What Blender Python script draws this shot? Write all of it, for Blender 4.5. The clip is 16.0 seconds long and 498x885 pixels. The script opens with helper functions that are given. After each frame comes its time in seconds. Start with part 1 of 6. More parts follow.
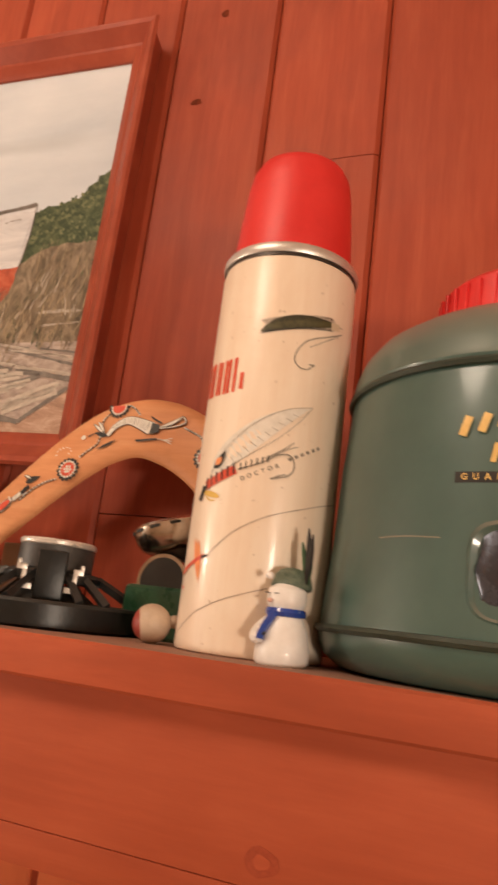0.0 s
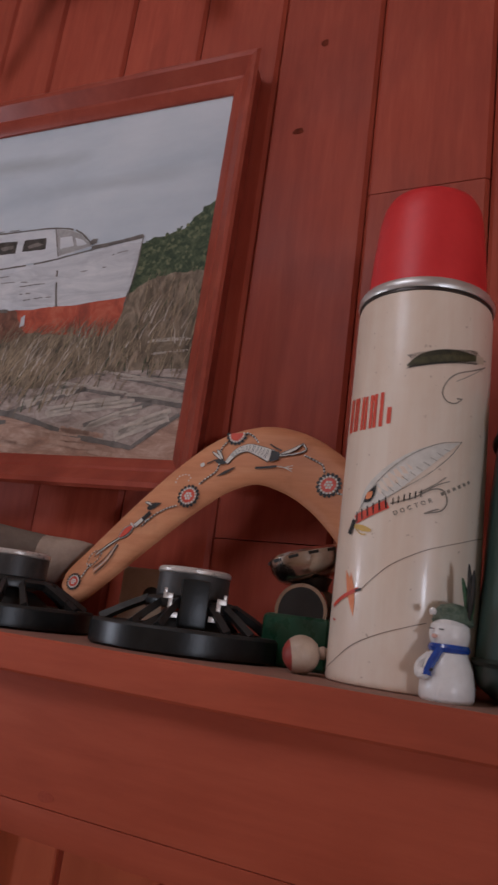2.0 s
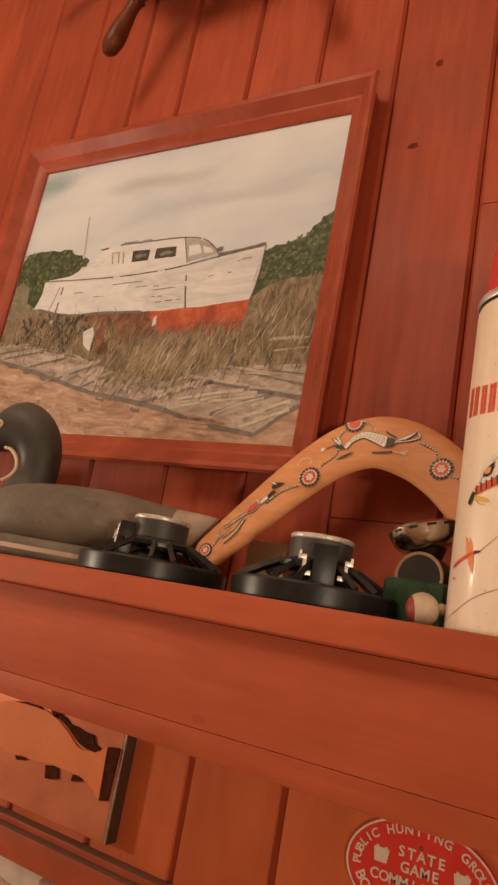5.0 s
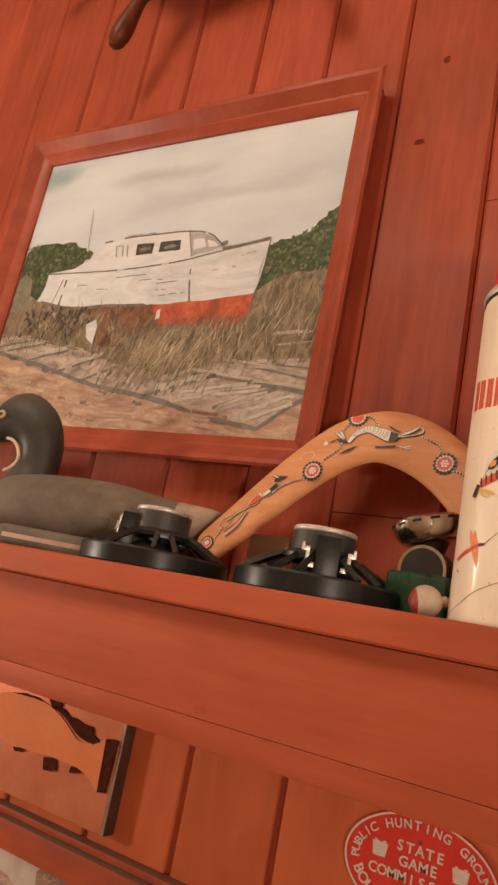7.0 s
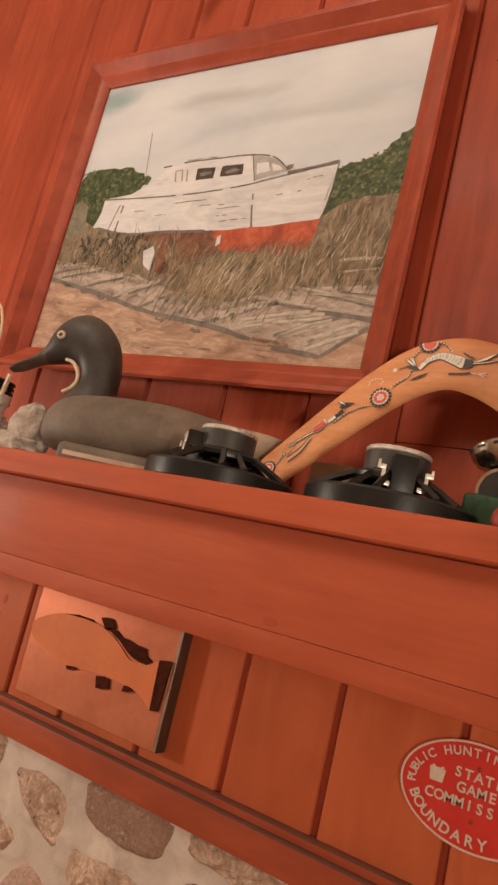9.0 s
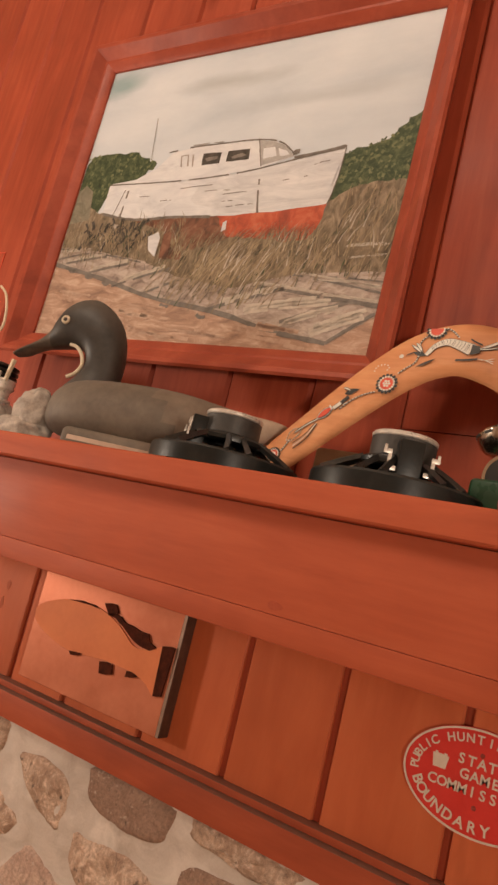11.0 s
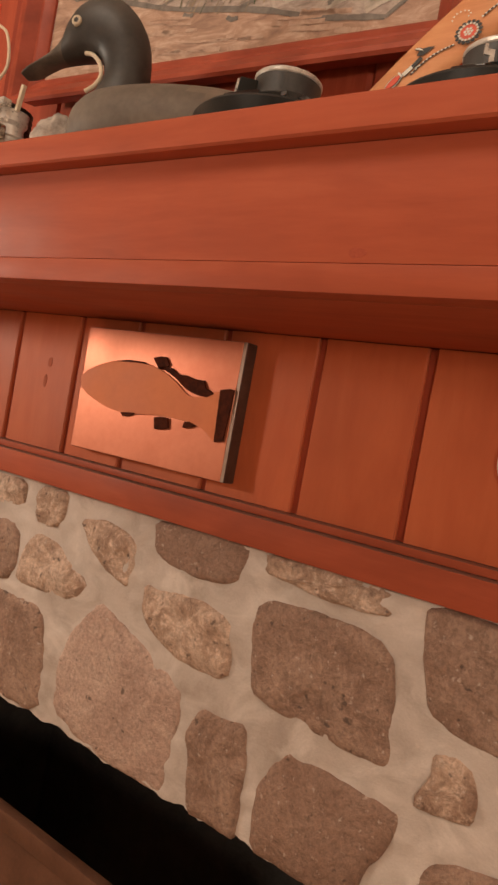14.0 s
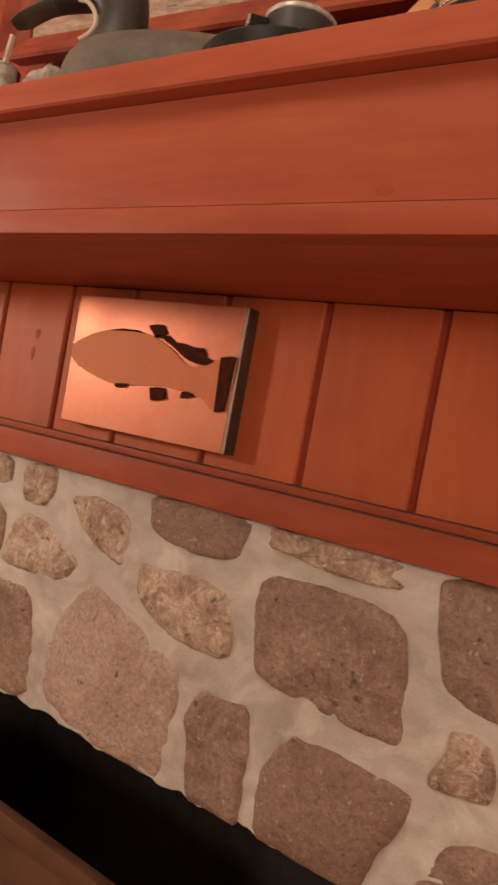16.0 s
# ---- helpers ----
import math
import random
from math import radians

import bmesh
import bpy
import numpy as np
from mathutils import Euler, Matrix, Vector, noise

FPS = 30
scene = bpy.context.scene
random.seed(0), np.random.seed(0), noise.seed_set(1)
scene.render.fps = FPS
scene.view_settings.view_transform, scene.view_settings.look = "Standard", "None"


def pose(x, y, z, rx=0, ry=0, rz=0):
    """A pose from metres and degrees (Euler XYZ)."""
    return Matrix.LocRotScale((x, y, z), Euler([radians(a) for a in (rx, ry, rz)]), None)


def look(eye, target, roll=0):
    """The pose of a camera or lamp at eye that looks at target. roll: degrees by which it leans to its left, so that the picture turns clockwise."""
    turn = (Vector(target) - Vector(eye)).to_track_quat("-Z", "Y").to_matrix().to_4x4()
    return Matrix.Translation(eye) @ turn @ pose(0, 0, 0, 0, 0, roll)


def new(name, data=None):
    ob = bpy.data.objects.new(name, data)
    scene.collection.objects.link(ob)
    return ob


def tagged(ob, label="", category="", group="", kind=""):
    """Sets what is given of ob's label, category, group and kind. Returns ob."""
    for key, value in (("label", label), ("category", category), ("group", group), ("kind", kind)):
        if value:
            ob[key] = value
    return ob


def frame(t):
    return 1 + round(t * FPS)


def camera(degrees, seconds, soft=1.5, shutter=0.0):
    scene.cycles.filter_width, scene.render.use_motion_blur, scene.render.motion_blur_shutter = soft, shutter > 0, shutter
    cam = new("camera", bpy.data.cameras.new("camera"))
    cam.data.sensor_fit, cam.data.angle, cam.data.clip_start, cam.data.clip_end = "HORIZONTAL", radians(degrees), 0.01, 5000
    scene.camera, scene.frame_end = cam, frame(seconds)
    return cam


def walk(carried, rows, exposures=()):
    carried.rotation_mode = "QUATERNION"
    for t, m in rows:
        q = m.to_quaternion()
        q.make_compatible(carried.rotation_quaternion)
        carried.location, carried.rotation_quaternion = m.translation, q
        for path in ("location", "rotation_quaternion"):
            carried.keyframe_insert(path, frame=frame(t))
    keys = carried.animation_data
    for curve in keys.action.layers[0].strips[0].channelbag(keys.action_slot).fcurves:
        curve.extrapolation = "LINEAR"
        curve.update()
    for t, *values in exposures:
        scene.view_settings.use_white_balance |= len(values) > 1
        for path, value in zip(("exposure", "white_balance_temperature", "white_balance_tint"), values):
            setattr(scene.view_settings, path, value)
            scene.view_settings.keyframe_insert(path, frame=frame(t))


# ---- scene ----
cam = camera(38.7, 16.0, 2.6, 0.5)
EXPOSURES = [(0.0, 0.22, 6200, 12), (0.5, 0.22, 6200, 12), (1.0, -0.18, 5400, 11), (1.4, -0.53, 4600, 12), (2.0, -1.03, 4450, 11), (2.5, -1.20, 4600, 14), (2.9, -1.10, 6500, 15), (3.5, -0.63, 7300, 20), (4.0, -0.36, 6850, 17), (4.5, -0.26, 6700, 14), (7.0, 0.02, 6100, 9), (7.5, 0.02, 6000, 8), (9.0, 0.02, 6000, 10), (11.5, 0.02, 6050, 10), (12.5, 0.02, 6250, 11), (14.0, -0.05, 5950, 9), (16.0, -0.08, 5850, 9)]
PATH = [
    (0, (0.112, 0.025, 1.4205), (-0.638, 1.816, 1.9), 7.1),
    (0.5, (0.095, 0.006, 1.4235), (-0.72, 1.765, 1.911), 7.5),
    (1, (0.078, 0.001, 1.4225), (-0.767, 1.754, 1.877), 7.1),
    (1.5, (0.072, -0.006, 1.428), (-0.785, 1.737, 1.905), 7.2),
    (2, (0.063, -0.008, 1.4255), (-0.815, 1.721, 1.913), 7.6),
    (2.5, (0.058, -0.025, 1.416), (-0.884, 1.663, 1.928), 8.8),
    (3, (0.062, -0.05, 1.403), (-0.946, 1.598, 1.922), 9.5),
    (3.5, (0.064, -0.07, 1.396), (-0.993, 1.548, 1.912), 10.4),
    (4, (0.063, -0.074, 1.39), (-1.003, 1.543, 1.888), 10.2),
    (4.5, (0.063, -0.078, 1.387), (-1.009, 1.543, 1.858), 10.3),
    (7, (0.059, -0.078, 1.379), (-1.011, 1.546, 1.848), 11.3),
    (7.5, (0.046, -0.078, 1.365), (-1.056, 1.538, 1.783), 12.3),
    (8, (0.036, -0.075, 1.355), (-1.075, 1.543, 1.742), 13.1),
    (8.5, (0.031, -0.074, 1.349), (-1.094, 1.537, 1.721), 13.2),
    (9, (0.025, -0.075, 1.342), (-1.103, 1.54, 1.686), 13.6),
    (11.5, (0.021, -0.069, 1.333), (-1.118, 1.547, 1.639), 14.1),
    (12, (0.012, -0.053, 1.305), (-1.137, 1.57, 1.519), 13.3),
    (12.5, (0.001, -0.03, 1.271), (-1.166, 1.591, 1.371), 11.5),
    (13, (-0.007, -0.017, 1.244), (-1.179, 1.604, 1.253), 10.8),
    (13.5, (-0.018, -0.01, 1.216), (-1.193, 1.608, 1.173), 10.6),
    (14, (-0.021, -0.002, 1.205), (-1.178, 1.628, 1.142), 10.2),
    (14.5, (-0.023, 0.001, 1.205), (-1.172, 1.636, 1.144), 10.0),
    (15, (-0.029, 0.001, 1.197), (-1.16, 1.648, 1.117), 9.4),
    (15.5, (-0.037, 0.013, 1.19), (-1.106, 1.702, 1.126), 9.3),
    (16, (-0.052, 0.011, 1.176), (-1.156, 1.677, 1.114), 10.3),
]
walk(cam, [(t, look(eye, target, roll)) for t, eye, target, roll in PATH], EXPOSURES)


# ---- light ----
# weak warm background added as ambient fill, not a source in the room
world = bpy.data.worlds.new("ambient_fill")
scene.world = world
world.use_nodes = True
world.node_tree.nodes["Background"].inputs[0].default_value = (1.0, 0.62, 0.38, 1)
world.node_tree.nodes["Background"].inputs[1].default_value = 0.02


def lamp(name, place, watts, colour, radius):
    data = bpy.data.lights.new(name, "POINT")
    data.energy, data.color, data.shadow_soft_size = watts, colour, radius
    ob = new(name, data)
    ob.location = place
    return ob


lamp("side_lamp_light", (-1.55, -0.22, 1.36), 26.0, (1.0, 0.80, 0.60), 0.06)
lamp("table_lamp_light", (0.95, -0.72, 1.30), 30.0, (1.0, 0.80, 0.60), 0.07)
lamp("ceiling_lamp_light", (-0.62, -0.75, 2.50), 34.5, (1.0, 0.80, 0.60), 0.24)


# ---- materials ----
def nodes_of(name):
    m = bpy.data.materials.new(name)
    m.use_nodes = True
    t = m.node_tree
    return m, t, t.nodes["Principled BSDF"]


def link(t, a, b):
    t.links.new(a, b)


def noise_node(t, vec, scale, detail=4.0, rough=0.55, distortion=0.0):
    n = t.nodes.new("ShaderNodeTexNoise")
    n.inputs["Scale"].default_value = scale
    n.inputs["Detail"].default_value = detail
    n.inputs["Roughness"].default_value = rough
    n.inputs["Distortion"].default_value = distortion
    link(t, vec, n.inputs["Vector"])
    return n.outputs["Fac"]


def ramp(t, fac, stops):
    r = t.nodes.new("ShaderNodeValToRGB")
    r.color_ramp.elements[0].position, r.color_ramp.elements[0].color = stops[0][0], (*stops[0][1], 1)
    r.color_ramp.elements[1].position, r.color_ramp.elements[1].color = stops[-1][0], (*stops[-1][1], 1)
    for p, c in stops[1:-1]:
        e = r.color_ramp.elements.new(p)
        e.color = (*c, 1)
    link(t, fac, r.inputs[0])
    return r.outputs[0]


def mixed(t, fac, a, b, mode="MIX"):
    n = t.nodes.new("ShaderNodeMix")
    n.data_type, n.blend_type = "RGBA", mode
    if isinstance(fac, float):
        n.inputs[0].default_value = fac
    else:
        link(t, fac, n.inputs[0])
    for sock, v in ((n.inputs[6], a), (n.inputs[7], b)):
        if isinstance(v, tuple):
            sock.default_value = (*v, 1)
        else:
            link(t, v, sock)
    return n.outputs[2]


def coords(t, stretch=(1, 1, 1), vary=True):
    """Object coordinates in metres, shifted per object so that alike pieces differ."""
    c = t.nodes.new("ShaderNodeTexCoord").outputs["Object"]
    m = t.nodes.new("ShaderNodeMapping")
    m.inputs["Scale"].default_value = stretch
    if vary:
        info = t.nodes.new("ShaderNodeObjectInfo").outputs["Random"]
        mul = t.nodes.new("ShaderNodeMath")
        mul.operation = "MULTIPLY"
        mul.inputs[1].default_value = 37.0
        link(t, info, mul.inputs[0])
        add = t.nodes.new("ShaderNodeVectorMath")
        link(t, c, add.inputs[0])
        link(t, mul.outputs[0], add.inputs[1])
        c = add.outputs[0]
    link(t, c, m.inputs["Vector"])
    return m.outputs["Vector"]


def bumped(t, bsdf, height, strength, distance=0.001):
    b = t.nodes.new("ShaderNodeBump")
    b.inputs["Strength"].default_value, b.inputs["Distance"].default_value = strength, distance
    link(t, height, b.inputs["Height"])
    link(t, b.outputs[0], bsdf.inputs["Normal"])


def wood(name, dark, mid, light, stretch, rough=0.5, bump=0.12, dust=0.0):
    """Stained board: long grain, broad uneven stain, per-board tone."""
    m, t, b = nodes_of(name)
    v = coords(t, stretch)
    grain = noise_node(t, v, 9.0, 6.0, 0.6, 0.4)
    fine = noise_node(t, v, 46.0, 3.0, 0.6)
    plain = coords(t)
    stain = noise_node(t, plain, 7.0, 3.0, 0.5)
    drip = noise_node(t, coords(t, tuple(1.0 if k < 1 else 3.5 for k in stretch)), 3.2, 5.0, 0.6, 0.5)
    base = ramp(t, grain, ((0.30, dark), (0.52, mid), (0.72, light)))
    base = mixed(t, 0.14, base, ramp(t, fine, ((0.35, dark), (0.65, light))))
    blot = ramp(t, stain, ((0.30, (0.78, 0.74, 0.72)), (0.62, (1.0, 1.0, 1.0))))
    base = mixed(t, 0.8, base, blot, "MULTIPLY")
    base = mixed(t, ramp(t, drip, ((0.30, (0.55,) * 3), (0.46, (0, 0, 0)))), base, tuple(0.62 * k for k in dark))
    info = t.nodes.new("ShaderNodeObjectInfo").outputs["Random"]
    base = mixed(t, 1.0, base, ramp(t, info, ((0.0, (0.88, 0.85, 0.83)), (1.0, (1.05, 1.03, 1.02)))), "MULTIPLY")
    if dust:
        geo = t.nodes.new("ShaderNodeNewGeometry").outputs["Normal"]
        sep = t.nodes.new("ShaderNodeSeparateXYZ")
        link(t, geo, sep.inputs[0])
        up = ramp(t, sep.outputs[2], ((0.75, (0, 0, 0)), (0.98, (dust, dust, dust))))
        speck = noise_node(t, plain, 160.0, 4.0, 0.7)
        fac = mixed(t, 1.0, up, ramp(t, speck, ((0.2, (0.6, 0.6, 0.6)), (0.7, (1, 1, 1)))), "MULTIPLY")
        base = mixed(t, fac, base, (0.30, 0.22, 0.17))
    link(t, base, b.inputs["Base Color"])
    r = ramp(t, stain, ((0.3, (rough - 0.08,) * 3), (0.7, (rough + 0.12,) * 3)))
    link(t, r, b.inputs["Roughness"])
    b.inputs["Specular IOR Level"].default_value = 0.22
    bumped(t, b, fine, bump, 0.0006)
    return m


def surface(name, a, b_col, scale=30.0, rough=0.5, metal=0.0, bump=0.15, depth=0.0006, coat=0.0, fine=None, dust=0.0):
    """Painted, moulded or bare surface with broad and fine variation; dust settles on what faces up."""
    m, t, b = nodes_of(name)
    v = coords(t)
    broad = noise_node(t, v, scale, 4.0, 0.6)
    small = noise_node(t, v, fine or scale * 7, 3.0, 0.6)
    base = ramp(t, broad, ((0.34, a), (0.66, b_col)))
    base = mixed(t, 0.25, base, ramp(t, small, ((0.3, a), (0.7, b_col))))
    if dust:
        geo = t.nodes.new("ShaderNodeNewGeometry").outputs["Normal"]
        sep = t.nodes.new("ShaderNodeSeparateXYZ")
        link(t, geo, sep.inputs[0])
        up = ramp(t, sep.outputs[2], ((0.15, (0, 0, 0)), (0.95, (dust,) * 3)))
        base = mixed(t, up, base, (0.27, 0.22, 0.17))
        link(t, ramp(t, sep.outputs[2], ((0.15, (rough,) * 3), (0.95, (min(rough + 0.45, 1),) * 3))), b.inputs["Roughness"])
    else:
        link(t, ramp(t, broad, ((0.3, (max(rough - 0.06, 0.02),) * 3), (0.7, (rough + 0.08,) * 3))), b.inputs["Roughness"])
    link(t, base, b.inputs["Base Color"])
    b.inputs["Metallic"].default_value = metal
    b.inputs["Coat Weight"].default_value = coat
    b.inputs["Coat Roughness"].default_value = 0.12
    bumped(t, b, small, bump, depth)
    return m


def streaked(name, clean, stain):
    """Old enamel: faint vertical run marks, brown age stains and fine specks under a worn gloss."""
    m, t, b = nodes_of(name)
    run = noise_node(t, coords(t, (60, 60, 4), vary=False), 1.0, 5.0, 0.6, 0.3)
    cloud = noise_node(t, coords(t, (14, 14, 9), vary=False), 1.0, 5.0, 0.65, 0.6)
    speck = noise_node(t, coords(t, vary=False), 260.0, 2.0, 0.6)
    base = mixed(t, ramp(t, run, ((0.40, (0, 0, 0)), (0.75, (0.55,) * 3))), clean, stain)
    base = mixed(t, ramp(t, cloud, ((0.42, (0, 0, 0)), (0.74, (0.60,) * 3))), base, stain)
    base = mixed(t, ramp(t, speck, ((0.70, (0, 0, 0)), (0.78, (0.6,) * 3))), base, (0.32, 0.19, 0.11))
    link(t, base, b.inputs["Base Color"])
    link(t, ramp(t, cloud, ((0.3, (0.30,) * 3), (0.7, (0.48,) * 3))), b.inputs["Roughness"])
    b.inputs["Coat Weight"].default_value = 0.15
    b.inputs["Coat Roughness"].default_value = 0.12
    bumped(t, b, cloud, 0.08, 0.0006)
    return m


RED_D, RED_M, RED_L = (0.345, 0.062, 0.029), (0.415, 0.080, 0.037), (0.475, 0.105, 0.049)
plank_wood = wood("red_stained_pine", RED_D, RED_M, RED_L, (9, 9, 0.8))
# oranger stain, also lightened to make up for weak light under the mantel
lifted_panel_wood = wood("lightened_orange_pine", (0.52, 0.122, 0.044), (0.58, 0.146, 0.054), (0.63, 0.172, 0.067), (3, 3, 0.6))
RAIL = ((0.375, 0.079, 0.034), (0.435, 0.097, 0.042), (0.485, 0.118, 0.053))
rail_wood = wood("red_stained_pine_long", *RAIL, (0.8, 7, 7), 0.58, dust=0.85)
lip_wood = wood("red_stained_pine_lip", *RAIL, (0.8, 7, 7))
frame_wood = wood("red_stained_frame", (0.30, 0.058, 0.030), (0.36, 0.074, 0.038), (0.42, 0.098, 0.050), (3, 3, 3), 0.4)
# darker copy of the red pine; puts the shade of the plank joints into colour
groove_shade_wood = wood("groove_shadowed_pine", (0.13, 0.028, 0.014), (0.18, 0.04, 0.018), (0.24, 0.06, 0.025), (9, 9, 0.8), 0.7)
knot_wood = surface("knot", (0.11, 0.022, 0.010), (0.21, 0.045, 0.020), 180.0, 0.9)
knot_wood.node_tree.nodes["Principled BSDF"].inputs["Specular IOR Level"].default_value = 0.1
wheel_wood = wood("dark_varnished_wood", (0.07, 0.020, 0.009), (0.15, 0.042, 0.016), (0.23, 0.075, 0.03), (6, 6, 2), 0.36, 0.1)
cream_enamel = streaked("cream_enamel", (0.88, 0.77, 0.63), (0.72, 0.53, 0.37))
red_plastic = surface("red_plastic", (0.62, 0.022, 0.02), (0.72, 0.035, 0.03), 35.0, 0.46, 0.0, 0.1, 0.0003)
bare_metal = surface("dull_aluminium", (0.62, 0.60, 0.57), (0.76, 0.74, 0.71), 70.0, 0.38, 0.75, 0.1)
tin_plate = surface("bright_tin", (0.55, 0.51, 0.46), (0.82, 0.78, 0.72), 120.0, 0.30, 0.4, 0.2)
chrome = surface("tarnished_chrome", (0.48, 0.42, 0.35), (0.66, 0.60, 0.52), 90.0, 0.17, 1.0, 0.1)
dark_metal = surface("dark_metal", (0.035, 0.03, 0.026), (0.07, 0.058, 0.048), 60.0, 0.35, 0.6, 0.1)
green_enamel = surface("green_enamel", (0.045, 0.092, 0.078), (0.066, 0.124, 0.106), 14.0, 0.40, 0.0, 0.06, 0.0004, 0.45, dust=0.85)
blue_steel = surface("dark_blue_steel", (0.05, 0.06, 0.08), (0.12, 0.13, 0.16), 60.0, 0.25, 0.7)
green_paint = surface("dark_green_paint", (0.012, 0.05, 0.022), (0.02, 0.075, 0.035), 60.0, 0.3)
green_trim = surface("dark_green_seam", (0.02, 0.03, 0.02), (0.035, 0.05, 0.035), 60.0, 0.5)
black_plastic = surface("black_plastic", (0.008, 0.009, 0.009), (0.020, 0.021, 0.020), 50.0, 0.34, dust=0.08)
black_plastic.node_tree.nodes["Principled BSDF"].inputs["Specular IOR Level"].default_value = 0.32
basket_grey = surface("worn_basket_paint", (0.016, 0.016, 0.015), (0.045, 0.043, 0.040), 80.0, 0.32, 0.2, 0.2)
magnet_grey = surface("magnet_ferrite", (0.035, 0.034, 0.033), (0.07, 0.066, 0.062), 70.0, 0.45)
black_ink = surface("black_ink", (0.010, 0.009, 0.008), (0.022, 0.018, 0.014), 90.0, 0.5)
grey_ink = surface("grey_ink", (0.20, 0.17, 0.13), (0.32, 0.27, 0.21), 90.0, 0.5)
brown_ink = surface("brown_ink", (0.14, 0.075, 0.04), (0.22, 0.12, 0.07), 90.0, 0.5)
red_ink = surface("red_ink", (0.60, 0.06, 0.025), (0.72, 0.10, 0.04), 90.0, 0.5)
orange_ink = surface("orange_ink", (0.75, 0.22, 0.06), (0.85, 0.36, 0.14), 200.0, 0.5)
olive_ink = surface("olive_ink", (0.035, 0.034, 0.014), (0.10, 0.092, 0.036), 300.0, 0.5)
yellow_ink = surface("yellow_ink", (0.60, 0.38, 0.06), (0.74, 0.52, 0.12), 200.0, 0.5)
white_ink = surface("white_ink", (0.66, 0.62, 0.54), (0.80, 0.76, 0.68), 200.0, 0.5)
gold_ink = surface("gold_ink", (0.62, 0.40, 0.10), (0.74, 0.52, 0.18), 200.0, 0.4)
glaze_white = surface("white_glaze", (0.74, 0.71, 0.67), (0.86, 0.84, 0.81), 70.0, 0.34, 0.0, 0.25, 0.0006, 0.12)
glaze_blue = surface("blue_glaze", (0.015, 0.045, 0.27), (0.03, 0.08, 0.40), 200.0, 0.15, 0.0, 0.1, 0.0004, 0.5)
glaze_green = surface("green_glaze", (0.04, 0.075, 0.045), (0.17, 0.21, 0.15), 340.0, 0.4, 0.0, 0.6, 0.001, 0.1)
glaze_pink = surface("pink_glaze", (0.74, 0.42, 0.32), (0.80, 0.56, 0.46), 200.0, 0.2)
sprig_green = surface("sprig_green", (0.012, 0.04, 0.014), (0.05, 0.12, 0.04), 200.0, 0.6)
raw_wood = wood("honey_plywood", (0.60, 0.26, 0.115), (0.70, 0.33, 0.15), (0.76, 0.40, 0.195), (1.2, 9, 9), 0.5, 0.12)
decoy_grey = surface("worn_grey_paint", (0.10, 0.080, 0.062), (0.19, 0.155, 0.12), 28.0, 0.65, dust=0.25)
decoy_dark = surface("worn_black_paint", (0.026, 0.024, 0.022), (0.060, 0.053, 0.046), 40.0, 0.5, dust=0.3)
decoy_pale = surface("pale_bare_wood", (0.38, 0.285, 0.21), (0.54, 0.43, 0.33), 50.0, 0.7)
decoy_bill = surface("worn_grey_bill", (0.055, 0.046, 0.038), (0.13, 0.105, 0.08), 60.0, 0.5, dust=0.2)
decoy_brown = surface("worn_brown_paint", (0.135, 0.102, 0.076), (0.23, 0.18, 0.135), 34.0, 0.65, bump=0.3, dust=0.2)
decoy_keel = surface("chipped_pale_keel", (0.40, 0.27, 0.195), (0.60, 0.46, 0.36), 38.0, 0.75, bump=0.5)
ivory = surface("ivory_paint", (0.58, 0.48, 0.34), (0.70, 0.60, 0.44), 90.0, 0.5)
copper = surface("worn_copper_sheet", (0.46, 0.135, 0.066), (0.60, 0.215, 0.118), 14.0, 0.42, 0.6, 0.15, 0.0008)
copper_smooth = surface("smooth_copper", (0.68, 0.210, 0.082), (0.78, 0.265, 0.110), 20.0, 0.55, 0.0, 0.1)
copper_smooth.node_tree.nodes["Principled BSDF"].inputs["Specular IOR Level"].default_value = 0.2
fin_dark = surface("dark_fin_patina", (0.035, 0.010, 0.005), (0.10, 0.025, 0.012), 160.0, 0.85)
fin_dark.node_tree.nodes["Principled BSDF"].inputs["Specular IOR Level"].default_value = 0.1
plaque_edge = surface("grey_edge_metal", (0.26, 0.18, 0.14), (0.40, 0.29, 0.23), 60.0, 0.4, 0.5)
plaque_wood = surface("plaque_edge", (0.06, 0.030, 0.020), (0.13, 0.070, 0.048), 60.0, 0.5, 0.2)
sign_red = surface("red_sign_enamel", (0.58, 0.024, 0.016), (0.68, 0.040, 0.026), 50.0, 0.5, 0.0, 0.1)
sign_white = surface("white_sign_paint", (0.62, 0.52, 0.42), (0.74, 0.64, 0.54), 160.0, 0.5)
cream_paint = surface("cream_paint", (0.42, 0.33, 0.22), (0.52, 0.42, 0.30), 60.0, 0.6)
float_white = surface("aged_white_paint", (0.42, 0.31, 0.22), (0.58, 0.46, 0.34), 90.0, 0.45)
float_red = surface("dull_red_paint", (0.22, 0.03, 0.02), (0.36, 0.05, 0.03), 90.0, 0.5)
rusty = surface("rusty_brown_iron", (0.10, 0.042, 0.022), (0.17, 0.075, 0.04), 22.0, 0.6, 0.3, 0.4, 0.001)
soot = surface("sooty_brick", (0.045, 0.036, 0.030), (0.085, 0.068, 0.058), 18.0, 0.95, 0.0, 0.5, 0.002)
# lightened so the unseen walls and ceiling return more ambient light
bounce_plaster = surface("pale_bounce_plaster", (0.52, 0.40, 0.29), (0.60, 0.47, 0.35), 6.0, 0.85, 0.0, 0.2)
# boards for the unseen floor, kept pale to bounce light onto the soffit
bounce_floor_mat = wood("pale_bounce_floorboards", (0.34, 0.24, 0.15), (0.44, 0.32, 0.21), (0.54, 0.41, 0.29), (0.8, 9, 9))
